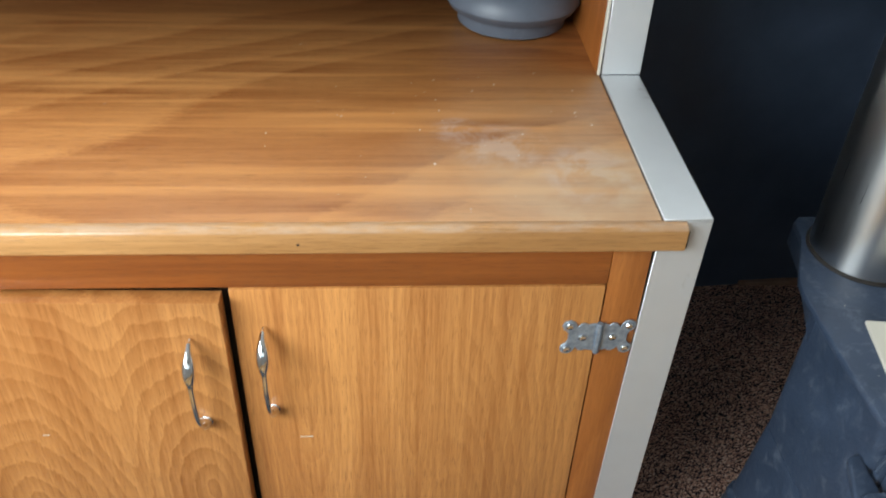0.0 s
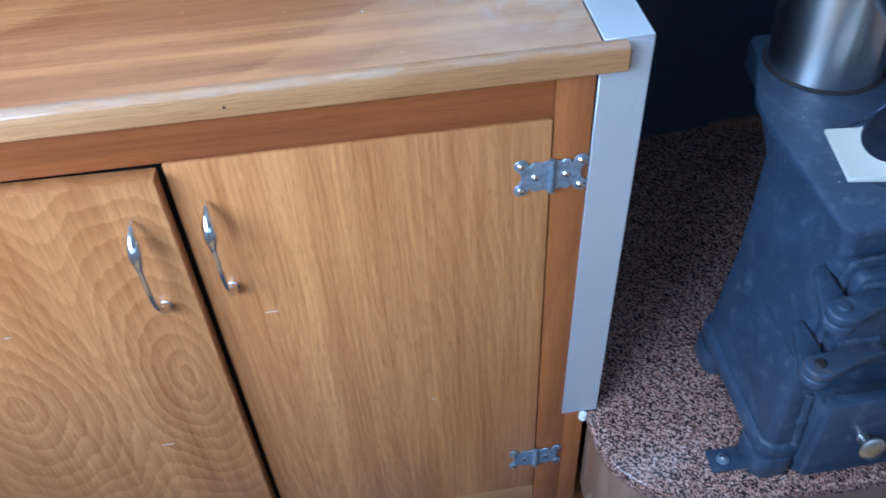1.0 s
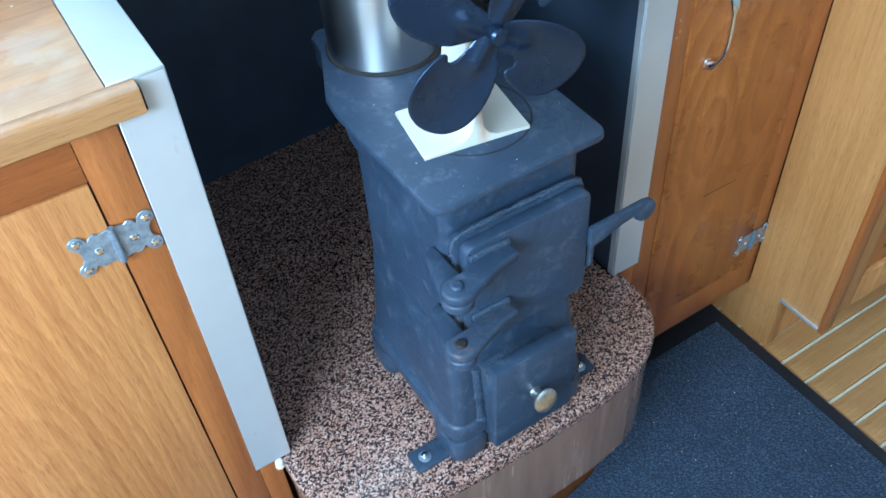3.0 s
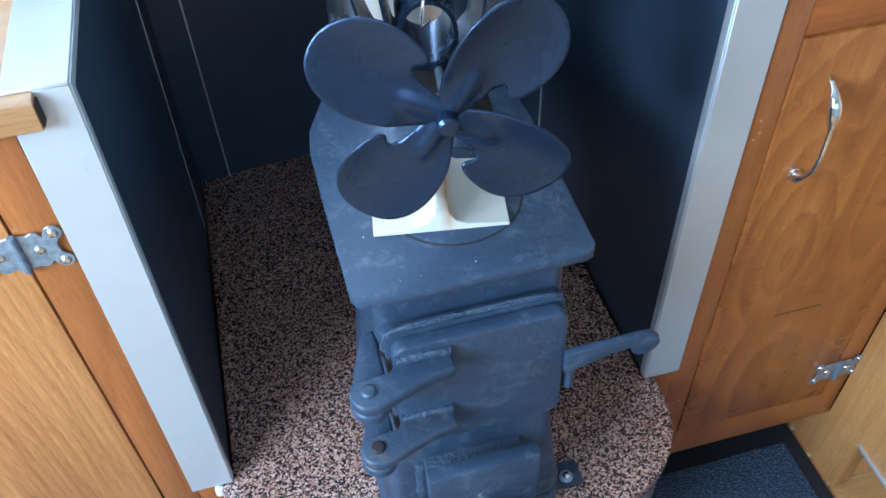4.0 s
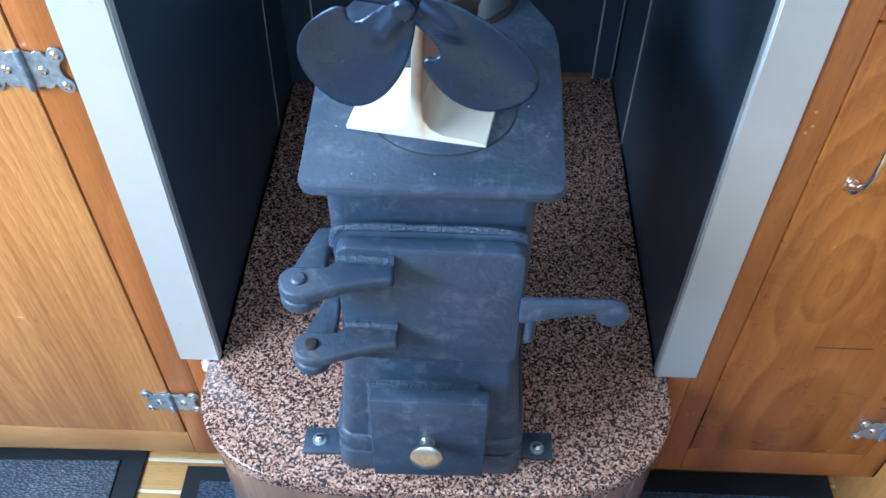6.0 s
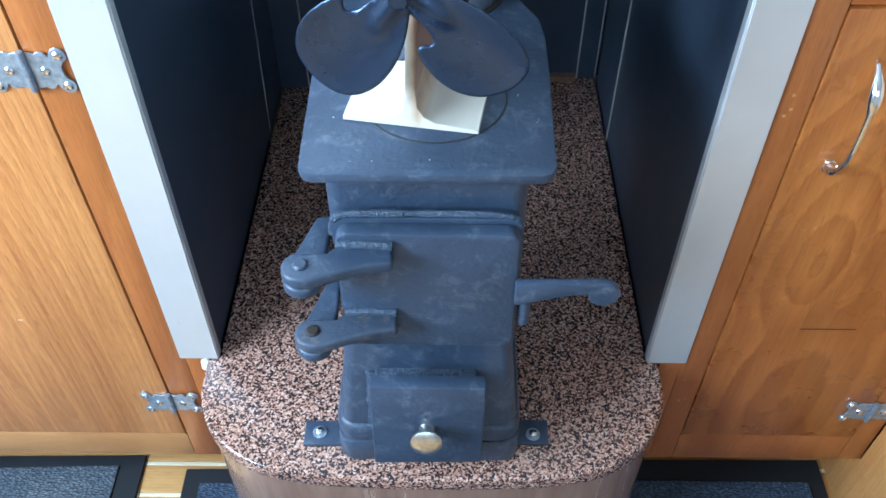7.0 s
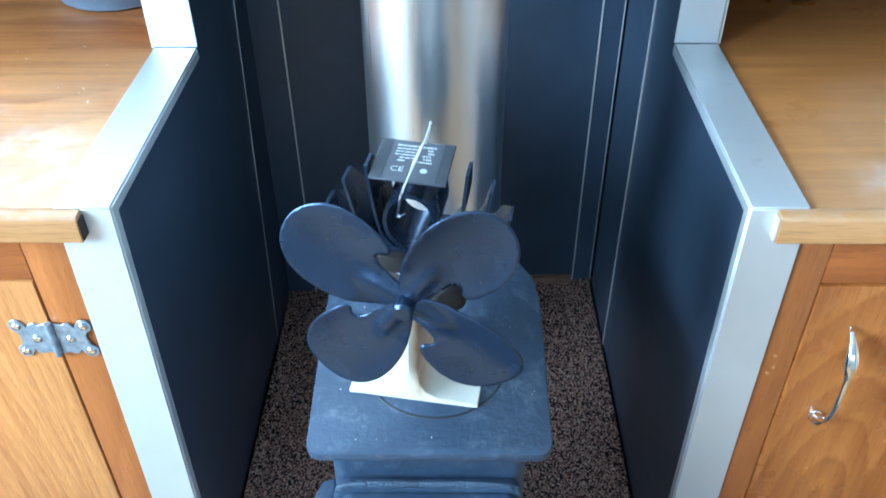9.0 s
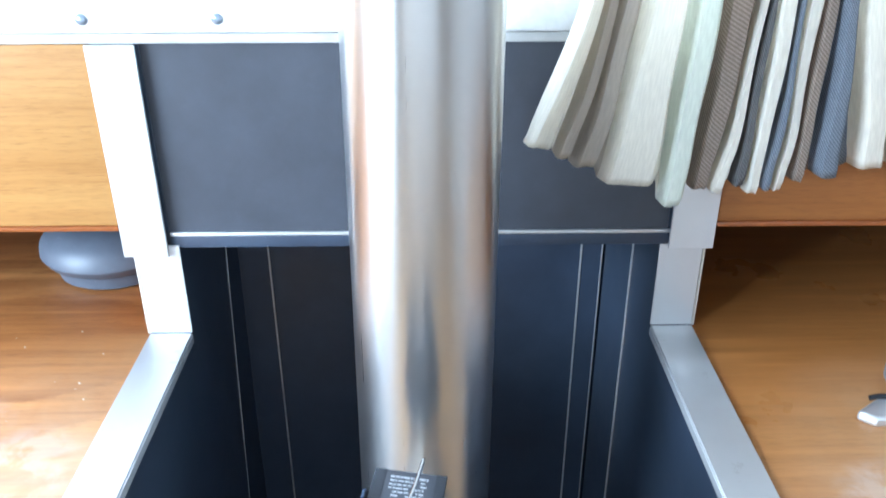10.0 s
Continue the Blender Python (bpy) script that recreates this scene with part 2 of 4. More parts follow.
M_IRON = painted("blue_grey_stove_paint", (0.034, 0.053, 0.089), 0.43, 120, 0.8, (0.115, 0.14, 0.185), 0.75, 0.0012, 0.53)
M_IRON_RUSTY = painted("rust_flecked_stove_paint", (0.04, 0.056, 0.088), 0.5, 120, 0.9, (0.22, 0.15, 0.10), 0.85, 0.0014, 0.54)
M_WELD = painted("lumpy_painted_weld", (0.042, 0.064, 0.102), 0.46, 260, 1.0, depth=0.003)
M_BOARD = painted("black_heatproof_board", (0.037, 0.054, 0.085), 0.36, 300, 0.08, (0.05, 0.055, 0.065), 0.2)
M_SLATE = painted("dark_slate_board", (0.05, 0.056, 0.072), 0.55, 400, 0.15, (0.09, 0.1, 0.12), 0.2)
M_FAN = painted("black_anodised_aluminium", (0.034, 0.053, 0.097), 0.27, 400, 0.05, (0.06, 0.065, 0.075), 0.02)
for _key, _value in (("Metallic", 0.7), ("Specular IOR Level", 0.6)):
    M_FAN.node_tree.nodes["Principled BSDF"].inputs[_key].default_value = _value
M_CREAM = painted("cream_enamel", (0.63, 0.585, 0.505), 0.35, 300, 0.06, (0.6, 0.42, 0.28), 0.15)
M_SCORCH = painted("heat_browned_enamel", (0.36, 0.2, 0.125), 0.4, 300, 0.06, (0.30, 0.15, 0.09), 0.8)
M_BASE, _n, _l, _b = shader("cream_enamel_browned_by_heat", 0.36)
_p = _n.new("ShaderNodeSeparateXYZ")
_l.new(coords(_n, _l), _p.inputs[0])
_cloud = fractal(_n, _l, coords(_n, _l), 38.0, 4.0, 0.6, 0.3)
_up = maths(_n, _l, "DIVIDE", maths(_n, _l, "SUBTRACT", _p.outputs[2], 0.006), 0.055)
_mid = maths(_n, _l, "SUBTRACT", 1.0, maths(_n, _l, "DIVIDE", maths(_n, _l, "ABSOLUTE", maths(_n, _l, "SUBTRACT", _p.outputs[0], 0.006)), 0.010))
_burn = maths(_n, _l, "MULTIPLY", maths(_n, _l, "MAXIMUM", _mid, 0.0), maths(_n, _l, "ADD", maths(_n, _l, "MULTIPLY", _up, 0.5), _cloud))
_c = ramp(_n, _l, _burn, [(0.1, (0.63, 0.585, 0.505)), (0.45, (0.55, 0.41, 0.29)), (0.9, (0.33, 0.175, 0.105))])
_l.new(_c, _b.inputs["Base Color"])
M_WHITE = painted("white_painted_frame", (0.82, 0.83, 0.83), 0.4, 200, 0.08, (0.5, 0.48, 0.45), 0.2)
M_LINING = painted("cream_cabin_lining", (0.52, 0.52, 0.51), 0.6, 120, 0.1, (0.5, 0.46, 0.4), 0.2)
M_DISH = painted("blue_grey_glaze", (0.10, 0.118, 0.15), 0.45, 200, 0.1, (0.4, 0.45, 0.52), 0.3)
M_RUST = painted("scorched_metal", (0.018, 0.013, 0.011), 0.7, 200, 0.5, (0.2, 0.09, 0.05), 0.6)
M_RUBBER = painted("black_rubber_edging", (0.012, 0.014, 0.018), 0.55, 260, 0.2, (0.05, 0.055, 0.065), 0.3)
M_SILICONE = painted("white_sealant", (0.8, 0.8, 0.78), 0.5)
M_INK = shader("white_print", 0.6)[0]
M_INK.node_tree.nodes["Principled BSDF"].inputs["Base Color"].default_value = (0.42, 0.44, 0.47, 1)
# near-black for burnt end, knot and scratch, and as painted shade inside cabinets
M_DARK = painted("burnt_edge_and_shaded_inside", (0.03, 0.018, 0.012), 0.7)

M_CHROME, _n, _l, _b = shader("polished_chrome", 0.08, 1.0)
_b.inputs["Base Color"].default_value = (0.82, 0.83, 0.85, 1)
_l.new(maths(_n, _l, "MULTIPLY", fractal(_n, _l, coords(_n, _l), 90.0, 4.0, 0.6), 0.22), _b.inputs["Roughness"])
M_ZINC, _n, _l, _b = shader("zinc_plated_steel", 0.3, 0.55)
_l.new(ramp(_n, _l, fractal(_n, _l, coords(_n, _l), 160.0, 4.0, 0.6), [(0.3, (0.20, 0.245, 0.30)), (0.7, (0.38, 0.45, 0.53))]), _b.inputs["Base Color"])
M_KNOB, _n, _l, _b = shader("worn_nickel_knob", 0.3, 1.0)
_l.new(ramp(_n, _l, fractal(_n, _l, coords(_n, _l), 120.0, 5.0, 0.7), [(0.35, (0.54, 0.51, 0.45)), (0.65, (0.80, 0.79, 0.75))]), _b.inputs["Base Color"])
M_EDGE, _n, _l, _b = shader("bright_aluminium_edge", 0.35, 0.7)
_b.inputs["Base Color"].default_value = (0.72, 0.74, 0.76, 1)

M_FLUE, _n, _l, _b = shader("brushed_stainless_flue", 0.24, 1.0)
_v = fractal(_n, _l, coords(_n, _l, (1, 1, 0.02)), 260.0, 4.0, 0.65)
_w = fractal(_n, _l, coords(_n, _l), 11.0, 4.0, 0.6)
_l.new(ramp(_n, _l, _w, [(0.3, (0.68, 0.68, 0.69)), (0.7, (0.75, 0.75, 0.75))]), _b.inputs["Base Color"])
_l.new(maths(_n, _l, "ADD", maths(_n, _l, "MULTIPLY", _v, 0.08), 0.25), _b.inputs["Roughness"])

_b.inputs["Anisotropic"].default_value, _b.inputs["Anisotropic Rotation"].default_value = 0.75, 0.25
_tan = _n.new("ShaderNodeTangent")
_tan.direction_type, _tan.axis = "RADIAL", "Z"
_l.new(_tan.outputs[0], _b.inputs["Tangent"])

M_GRANITE, _n, _l, _b = shader("polished_speckled_granite", 0.24, 0.0, 0.2)
_v = coords(_n, _l)
_d = fractal(_n, _l, _v, 340.0, 2.0, 0.5)
_warp = _n.new("ShaderNodeVectorMath")
_warp.operation = "MULTIPLY_ADD"
_noise = _n.new("ShaderNodeTexNoise")
_noise.inputs["Scale"].default_value = 240.0
_l.new(_v, _noise.inputs["Vector"])
_l.new(_noise.outputs[1], _warp.inputs[0])
_warp.inputs[1].default_value = (0.004, 0.004, 0.004)
_l.new(_v, _warp.inputs[2])
_cell = _n.new("ShaderNodeTexVoronoi")
_cell.inputs["Scale"].default_value = 520.0
_l.new(_warp.outputs[0], _cell.inputs["Vector"])
_sep = _n.new("ShaderNodeSeparateColor")
_l.new(_cell.outputs["Color"], _sep.inputs[0])
_clump = maths(_n, _l, "ADD", maths(_n, _l, "MULTIPLY", _sep.outputs[0], 0.62), maths(_n, _l, "MULTIPLY", _d, 0.52))
_c = ramp(_n, _l, _clump, [(0.0, (0.02, 0.017, 0.019)), (0.50, (0.030, 0.022, 0.023)), (0.54, (0.17, 0.080, 0.060)),
                           (0.60, (0.36, 0.185, 0.138)), (0.78, (0.48, 0.265, 0.195)), (0.9, (0.62, 0.44, 0.37))])
_l.new(_c, _b.inputs["Base Color"])
relief(_n, _l, _b, _d, 0.04, 0.0004)

M_LAMINATE, _n, _l, _b = shader("glossy_brown_laminate", 0.22, 0.0, 0.4)
_v = fractal(_n, _l, coords(_n, _l, (1, 1, 0.1)), 40.0, 5.0, 0.6)
_l.new(ramp(_n, _l, _v, [(0.3, (0.19, 0.105, 0.070)), (0.7, (0.31, 0.19, 0.135))]), _b.inputs["Base Color"])
_l.new(maths(_n, _l, "ADD", maths(_n, _l, "MULTIPLY", _v, 0.2), 0.15), _b.inputs["Roughness"])

M_CARPET, _n, _l, _b = shader("dark_loop_carpet", 0.95)
_v = coords(_n, _l)
_cell = _n.new("ShaderNodeTexVoronoi")
_cell.inputs["Scale"].default_value = 330.0
_l.new(coords(_n, _l, (0.55, 1, 1)), _cell.inputs["Vector"])
_s = fractal(_n, _l, _v, 12.0, 5.0, 0.65)
_c = ramp(_n, _l, _cell.outputs["Distance"], [(0.0, (0.085, 0.125, 0.195)), (0.6, (0.024, 0.038, 0.066))])
_c = blend(_n, _l, ramp(_n, _l, _s, [(0.4, (0, 0, 0)), (0.7, (0.5, 0.5, 0.5))]), _c, (0.02, 0.032, 0.056))
_fluff = ramp(_n, _l, fractal(_n, _l, _v, 210.0, 3.0, 0.6), [(0.60, (0, 0, 0)), (0.72, (0.6, 0.6, 0.6))])
_l.new(blend(_n, _l, _fluff, _c, (0.2, 0.22, 0.25)), _b.inputs["Base Color"])
relief(_n, _l, _b, maths(_n, _l, "SUBTRACT", 1.0, _cell.outputs["Distance"]), 0.8, 0.003)

M_CARPET_B = M_CARPET.copy()
M_CARPET_B.name = "grey_loop_carpet"
for _node in M_CARPET_B.node_tree.nodes:
    if _node.type == "VALTORGB" and abs(_node.color_ramp.elements[0].color[0] - 0.085) < 0.001:
        _node.color_ramp.elements[0].color, _node.color_ramp.elements[1].color = (0.2, 0.225, 0.25, 1), (0.05, 0.06, 0.075, 1)

M_GLASS, _n, _l, _b = shader("window_glass", 0.02)
_b.inputs["Transmission Weight"].default_value = 1.0

M_CLOTH, _n, _l, _b = shader("striped_woven_cloth", 0.9)
_uv = _n.new("ShaderNodeUVMap")
_sep = _n.new("ShaderNodeSeparateXYZ")
_su = _n.new("ShaderNodeUVMap")
_su.uv_map = "stripe"
_l.new(_su.outputs[0], _sep.inputs[0])
_c = ramp(_n, _l, _sep.outputs[0], [(0.0, (0.97, 0.93, 0.85)), (0.167, (0.74, 0.68, 0.61)), (0.333, (0.88, 0.90, 0.83)), (0.5, (0.47, 0.38, 0.32)),
                                   (0.667, (0.25, 0.245, 0.25)), (0.833, (0.33, 0.37, 0.43))], True)
_map = _n.new("ShaderNodeMapping")
_map.inputs["Rotation"].default_value = (0, 0, radians(40))
_map.inputs["Scale"].default_value = (1, 0.15, 1)
_l.new(_uv.outputs[0], _map.inputs[0])
_t = fractal(_n, _l, _map.outputs[0], 480.0, 2.0, 0.5)
_twill = _n.new("ShaderNodeTexWave")
_twill.wave_type, _twill.bands_direction = "BANDS", "DIAGONAL"
_twill.inputs["Scale"].default_value, _twill.inputs["Distortion"].default_value, _twill.inputs["Detail Scale"].default_value = 170.0, 1.5, 3.0
_l.new(_uv.outputs[0], _twill.inputs["Vector"])
_c = blend(_n, _l, maths(_n, _l, "MULTIPLY", maths(_n, _l, "GREATER_THAN", _sep.outputs[0], 0.45), 0.7), _c,
           ramp(_n, _l, _twill.outputs[0], [(0.3, (0.62, 0.62, 0.62)), (0.7, (1.3, 1.3, 1.3))]), "MULTIPLY")
_l.new(blend(_n, _l, 0.3, _c, ramp(_n, _l, _t, [(0.4, (0.4, 0.4, 0.4)), (0.65, (1, 1, 1))]), "MULTIPLY"), _b.inputs["Base Color"])
relief(_n, _l, _b, _t, 0.5, 0.001)
_tr, _mx = _n.new("ShaderNodeBsdfTranslucent"), _n.new("ShaderNodeMixShader")
_l.new(_c, _tr.inputs[0])
_mx.inputs[0].default_value = 0.55
_l.new(_b.outputs[0], _mx.inputs[1]), _l.new(_tr.outputs[0], _mx.inputs[2])
_l.new(_mx.outputs[0], _n["Material Output"].inputs[0])


# ---- shaping helpers ----
def empty(name, at):
    ob = new(name)
    ob.empty_display_size = 0.02
    ob.matrix_basis = Matrix.Translation(at)
    return ob


def part(name, bm, material, parent=None, label="", smooth=True, m=None):
    me = bm if isinstance(bm, bpy.types.Mesh) else bpy.data.meshes.new(name)
    if me is not bm:
        bmesh.ops.recalc_face_normals(bm, faces=bm.faces)
        bm.to_mesh(me)
        bm.free()
        me.materials.append(material)
        if smooth:
            for p in me.polygons:
                p.use_smooth = True
            me.set_sharp_from_angle(angle=radians(38))
    ob = new(name, me)
    if parent is not None:
        ob.parent = parent
        if parent.type == "EMPTY":
            ob.matrix_parent_inverse = parent.matrix_basis.inverted()
    if m is not None:
        ob.matrix_basis = m
    return tagged(ob, label) if label else ob


def soften(bm, width, seg=2, angle=35):
    if width > 0:
        edges = [e for e in bm.edges if len(e.link_faces) == 2 and e.calc_face_angle(0) > radians(angle)]
        bmesh.ops.bevel(bm, geom=edges, offset=width, segments=seg, affect="EDGES", profile=0.5, clamp_overlap=True)
    return bm


def box(x0, x1, y0, y1, z0, z1, bevel=0.0, seg=2, bm=None):
    own = bmesh.new()
    bmesh.ops.create_cube(own, size=1)
    for v in own.verts:
        v.co = Vector(((x0 + x1) / 2 + v.co.x * (x1 - x0), (y0 + y1) / 2 + v.co.y * (y1 - y0), (z0 + z1) / 2 + v.co.z * (z1 - z0)))
    soften(own, bevel, seg)
    return join(bm, own)


def join(bm, own):
    if bm is None:
        return own
    me = bpy.data.meshes.new("tmp")
    own.to_mesh(me)
    own.free()
    bm.from_mesh(me)
    bpy.data.meshes.remove(me)
    return bm


def prism(outline, a, b, axis="z", bevel=0.0, seg=2, bm=None):
    """An outline of two coordinates drawn out from a to b along an axis."""
    own = bmesh.new()
    put = {"z": lambda p, h: (p[0], p[1], h), "y": lambda p, h: (p[0], h, p[1]), "x": lambda p, h: (h, p[0], p[1])}[axis]
    low = [own.verts.new(put(p, a)) for p in outline]
    high = [own.verts.new(put(p, b)) for p in outline]
    own.faces.new(low), own.faces.new(high)
    for i in range(len(outline)):
        j = (i + 1) % len(outline)
        own.faces.new((low[i], low[j], high[j], high[i]))
    bmesh.ops.recalc_face_normals(own, faces=own.faces)
    if bevel:
        soften(own, bevel, seg, 50)
    return join(bm, own)


def rounded(x0, x1, y0, y1, r, n=6):
    pts = []
    for cx, cy, s in ((x1 - r, y1 - r, 0), (x0 + r, y1 - r, 90), (x0 + r, y0 + r, 180), (x1 - r, y0 + r, 270)):
        pts += [(cx + r * math.cos(radians(s + 90 * i / n)), cy + r * math.sin(radians(s + 90 * i / n))) for i in range(n + 1)]
    return pts


def turned(profile, at, axis="z", n=32, bm=None):
    """A turned shape: pairs of radius and height round an axis."""
    own = bmesh.new()
    rings = []
    for r, h in profile:
        ring = []
        for i in range(n):
            a = 2 * math.pi * i / n
            c, s = r * math.cos(a), r * math.sin(a)
            ring.append(own.verts.new(Vector(at) + Vector({"z": (c, s, h), "y": (c, h, s), "x": (h, c, s)}[axis])))
        rings.append(ring)
    for p, q in zip(rings, rings[1:]):
        for i in range(n):
            own.faces.new((p[i], p[(i + 1) % n], q[(i + 1) % n], q[i]))
    own.faces.new(rings[0]), own.faces.new(rings[-1])
    bmesh.ops.remove_doubles(own, verts=own.verts, dist=1e-6)
    return join(bm, own)


def spline(pts, n):
    """A smooth line through a few points."""
    pts = [Vector(p) for p in pts]
    out = []
    for i in range(len(pts) - 1):
        p0, p1, p2, p3 = pts[max(i - 1, 0)], pts[i], pts[i + 1], pts[min(i + 2, len(pts) - 1)]
        for k in range(n):
            t = k / n
            out.append(0.5 * (2 * p1 + (p2 - p0) * t + (2 * p0 - 5 * p1 + 4 * p2 - p3) * t * t + (3 * p1 - p0 - 3 * p2 + p3) * t ** 3))
    return out + [pts[-1]]


def tube(pts, radii, n=12, flat=1.0, bm=None):
    """A round rod of changing radius along a line."""
    own = bmesh.new()
    rings, side = [], Vector((1, 0, 0))
    for i, p in enumerate(pts):
        d = (pts[min(i + 1, len(pts) - 1)] - pts[max(i - 1, 0)]).normalized()
        side = (side - d * side.dot(d)).normalized()
        up = d.cross(side)
        r = radii[i] if isinstance(radii, (list, tuple)) else radii
        rings.append([own.verts.new(p + r * (side * math.cos(2 * math.pi * k / n) + flat * up * math.sin(2 * math.pi * k / n))) for k in range(n)])
    for a, b in zip(rings, rings[1:]):
        for k in range(n):
            own.faces.new((a[k], a[(k + 1) % n], b[(k + 1) % n], b[k]))
    own.faces.new(rings[0]), own.faces.new(rings[-1])
    return join(bm, own)


def structure(name, bm, mat, label):
    return tagged(part(name, bm, mat), label, name.split("_")[0], kind="structure")


# ---- cabin shell ----
TOP, HEARTH, FLOOR = 0.783, 0.230, -0.110
floor = structure("floor", box(-2.0, 1.6, -2.2, 0.7, FLOOR - 0.06, FLOOR - 0.006), M_TEAK, "teak and holly striped cabin floor")
plank_mesh = strip_mesh = None
for i in range(45):
    y = 0.0977 - 0.0512 * i
    for name, mat, y1, y0 in (("teak_plank", M_TEAK, y - 0.0065, y - 0.0508), ("holly_strip", M_HOLLY, y - 0.0004, y - 0.006)):
        base = plank_mesh if name == "teak_plank" else strip_mesh
        if base is None:
            ob = part(name, box(-1.99, 1.59, y0 - y, y1 - y, -0.006, 0.0, 0.0006, 1), mat, floor, m=Matrix.Translation((0, y, FLOOR)))
            if name == "teak_plank":
                plank_mesh = ob.data
            else:
                strip_mesh = ob.data
        else:
            part(name, base, mat, floor, m=Matrix.Translation((0.37 * (i % 3 - 1) * 0.01, y, FLOOR)))

structure("ceiling", box(-2.0, 1.6, -2.2, 0.7, 1.95, 2.0), M_LINING, "cream lined cabin ceiling")
structure("wall_east", box(1.6, 1.66, -2.2, 0.7, FLOOR, 2.0), M_LINING, "cream lined cabin bulkhead")
wall_w = bmesh.new()
box(-1.56, -1.5, -2.2, 0.7, FLOOR, 0.95, bm=wall_w), box(-1.56, -1.5, -2.2, 0.7, 1.72, 2.0, bm=wall_w)
box(-1.56, -1.5, -2.2, -1.35, 0.95, 1.72, bm=wall_w), box(-1.56, -1.5, 0.26, 0.7, 0.95, 1.72, bm=wall_w)
structure("wall_west", wall_w, M_LINING, "cream lined bulkhead with a window opening")
wall_s = bmesh.new()
box(-2.06, 1.66, -2.26, -2.2, FLOOR, 1.15, bm=wall_s), box(-2.06, 1.66, -2.26, -2.2, 1.75, 2.0, bm=wall_s)
box(-2.06, -1.1, -2.26, -2.2, 1.15, 1.75, bm=wall_s), box(0.9, 1.66, -2.26, -2.2, 1.15, 1.75, bm=wall_s)
structure("wall_south", wall_s, M_LINING, "cream lined cabin side with a window opening")
wall_n = bmesh.new()
box(-2.06, 1.66, 0.7, 0.76, FLOOR, 2.0, bm=wall_n)
box(-2.06, 1.66, 0.40, 0.44, 1.66, 1.95, bm=wall_n), box(-2.06, -1.3, 0.40, 0.44, 1.1, 1.66, bm=wall_n), box(1.2, 1.66, 0.40, 0.44, 1.1, 1.66, bm=wall_n)
box(-2.06, 1.66, 0.44, 0.70, 1.05, 1.08, bm=wall_n)
structure("wall_north", wall_n, M_LINING, "cabin side behind the worktops")

# window above the back board
win = tagged(part("window_1", box(-1.3, 1.2, 0.292, 0.40, 1.1005, 1.112, 0.002), M_WHITE), "white painted window with a screwed lower frame", "window", kind="structure")
part("window_sill", box(-1.3, 1.2, 0.276, 0.292, 1.111, 1.141, 0.004), M_WHITE, win)
part("window_frame", box(-1.3, 1.2, 0.296, 0.34, 1.142, 1.2, 0.006), M_WHITE, win)
part("window_seal", box(-1.3, 1.2, 0.283, 0.2895, 1.1005, 1.1095, 0.001), M_LINING, win)
pane = part("pane", box(-1.3, 1.2, 0.316, 0.320, 1.19, 1.66), M_GLASS, win)
pane.visible_shadow = False
screw_mesh = None
for i in range(-8, 10):
    at = (-0.178 + 0.121 * i, 0.276, 1.124)
    if screw_mesh is None:
        own = turned([(0.0, -0.003), (0.003, -0.0026), (0.0052, -0.001), (0.0056, 0.001)], (0, 0, 0), "y", 14)
        box(-0.004, 0.004, -0.0034, -0.0022, -0.0006, 0.0006, bm=own)
        ob = part("screw", own, M_ZINC, win, m=Matrix.Translation(at))
        screw_mesh = ob.data
    else:
        part("screw", screw_mesh, M_ZINC, win, m=Matrix.Translation(at))


# ---- chrome pulls, hinges ----
def pull_mesh():
    line = spline([(0, -0.002, 0.050), (0, -0.013, 0.044), (0, -0.024, 0.026), (0, -0.027, 0.0), (0, -0.024, -0.026), (0, -0.014, -0.043), (0, -0.003, -0.050)], 6)
    radii = []
    for p in line:
        z = p.z
        leaf = 0.0066 * max(0.0, math.sin(math.pi * min(1.0, max(0.0, (z - 0.012) / 0.0385)))) ** 0.85
        foot = math.exp(-((z + 0.049) / 0.004) ** 2) * 0.0034
        radii.append(max(0.0012 if z > 0.0485 else 0.0027, leaf) + foot)
    bm = tube(line, radii, 12)
    turned([(0.0066, 0.0), (0.0066, -0.002), (0.0045, -0.004)], (0, 0, -0.0495), "y", 16, bm)
    for v in bm.verts:
        v.co.z *= 1.17
    return bm


def hinge_leaf(sign):
    def lobe(z, a0, a1):
        return [(0.0285 + 0.0068 * math.cos(radians(a0 + (a1 - a0) * k / 7)), z + 0.0068 * math.sin(radians(a0 + (a1 - a0) * k / 7))) for k in range(8)]
    half = [(0.003, -0.0172), (0.010, -0.0155), (0.0135, -0.0175), (0.0175, -0.0165), (0.0205, -0.0125)] + lobe(-0.0142, 200, 430)
    half += [(0.0285, -0.004), (0.0285, 0.004)] + lobe(0.0142, -70, 160) + [(0.0205, 0.0125), (0.0175, 0.0165), (0.0135, 0.0175), (0.010, 0.0155), (0.003, 0.0172)]
    return prism([(sign * x * 1.04, z * 1.06) for x, z in half], -0.0022, -0.0002, "y", 0.0004, 1)


PULL = HINGE = None


def add_pull(parent, at, tilt=0.0):
    global PULL
    m = Matrix.Translation(at) @ Euler((0, radians(tilt), 0)).to_matrix().to_4x4()
    if PULL is None:
        PULL = part("handle", pull_mesh(), M_CHROME, parent, "bowed chrome pull handle", m=m).data
    else:
        part("handle", PULL, M_CHROME, parent, "bowed chrome pull handle", m=m)


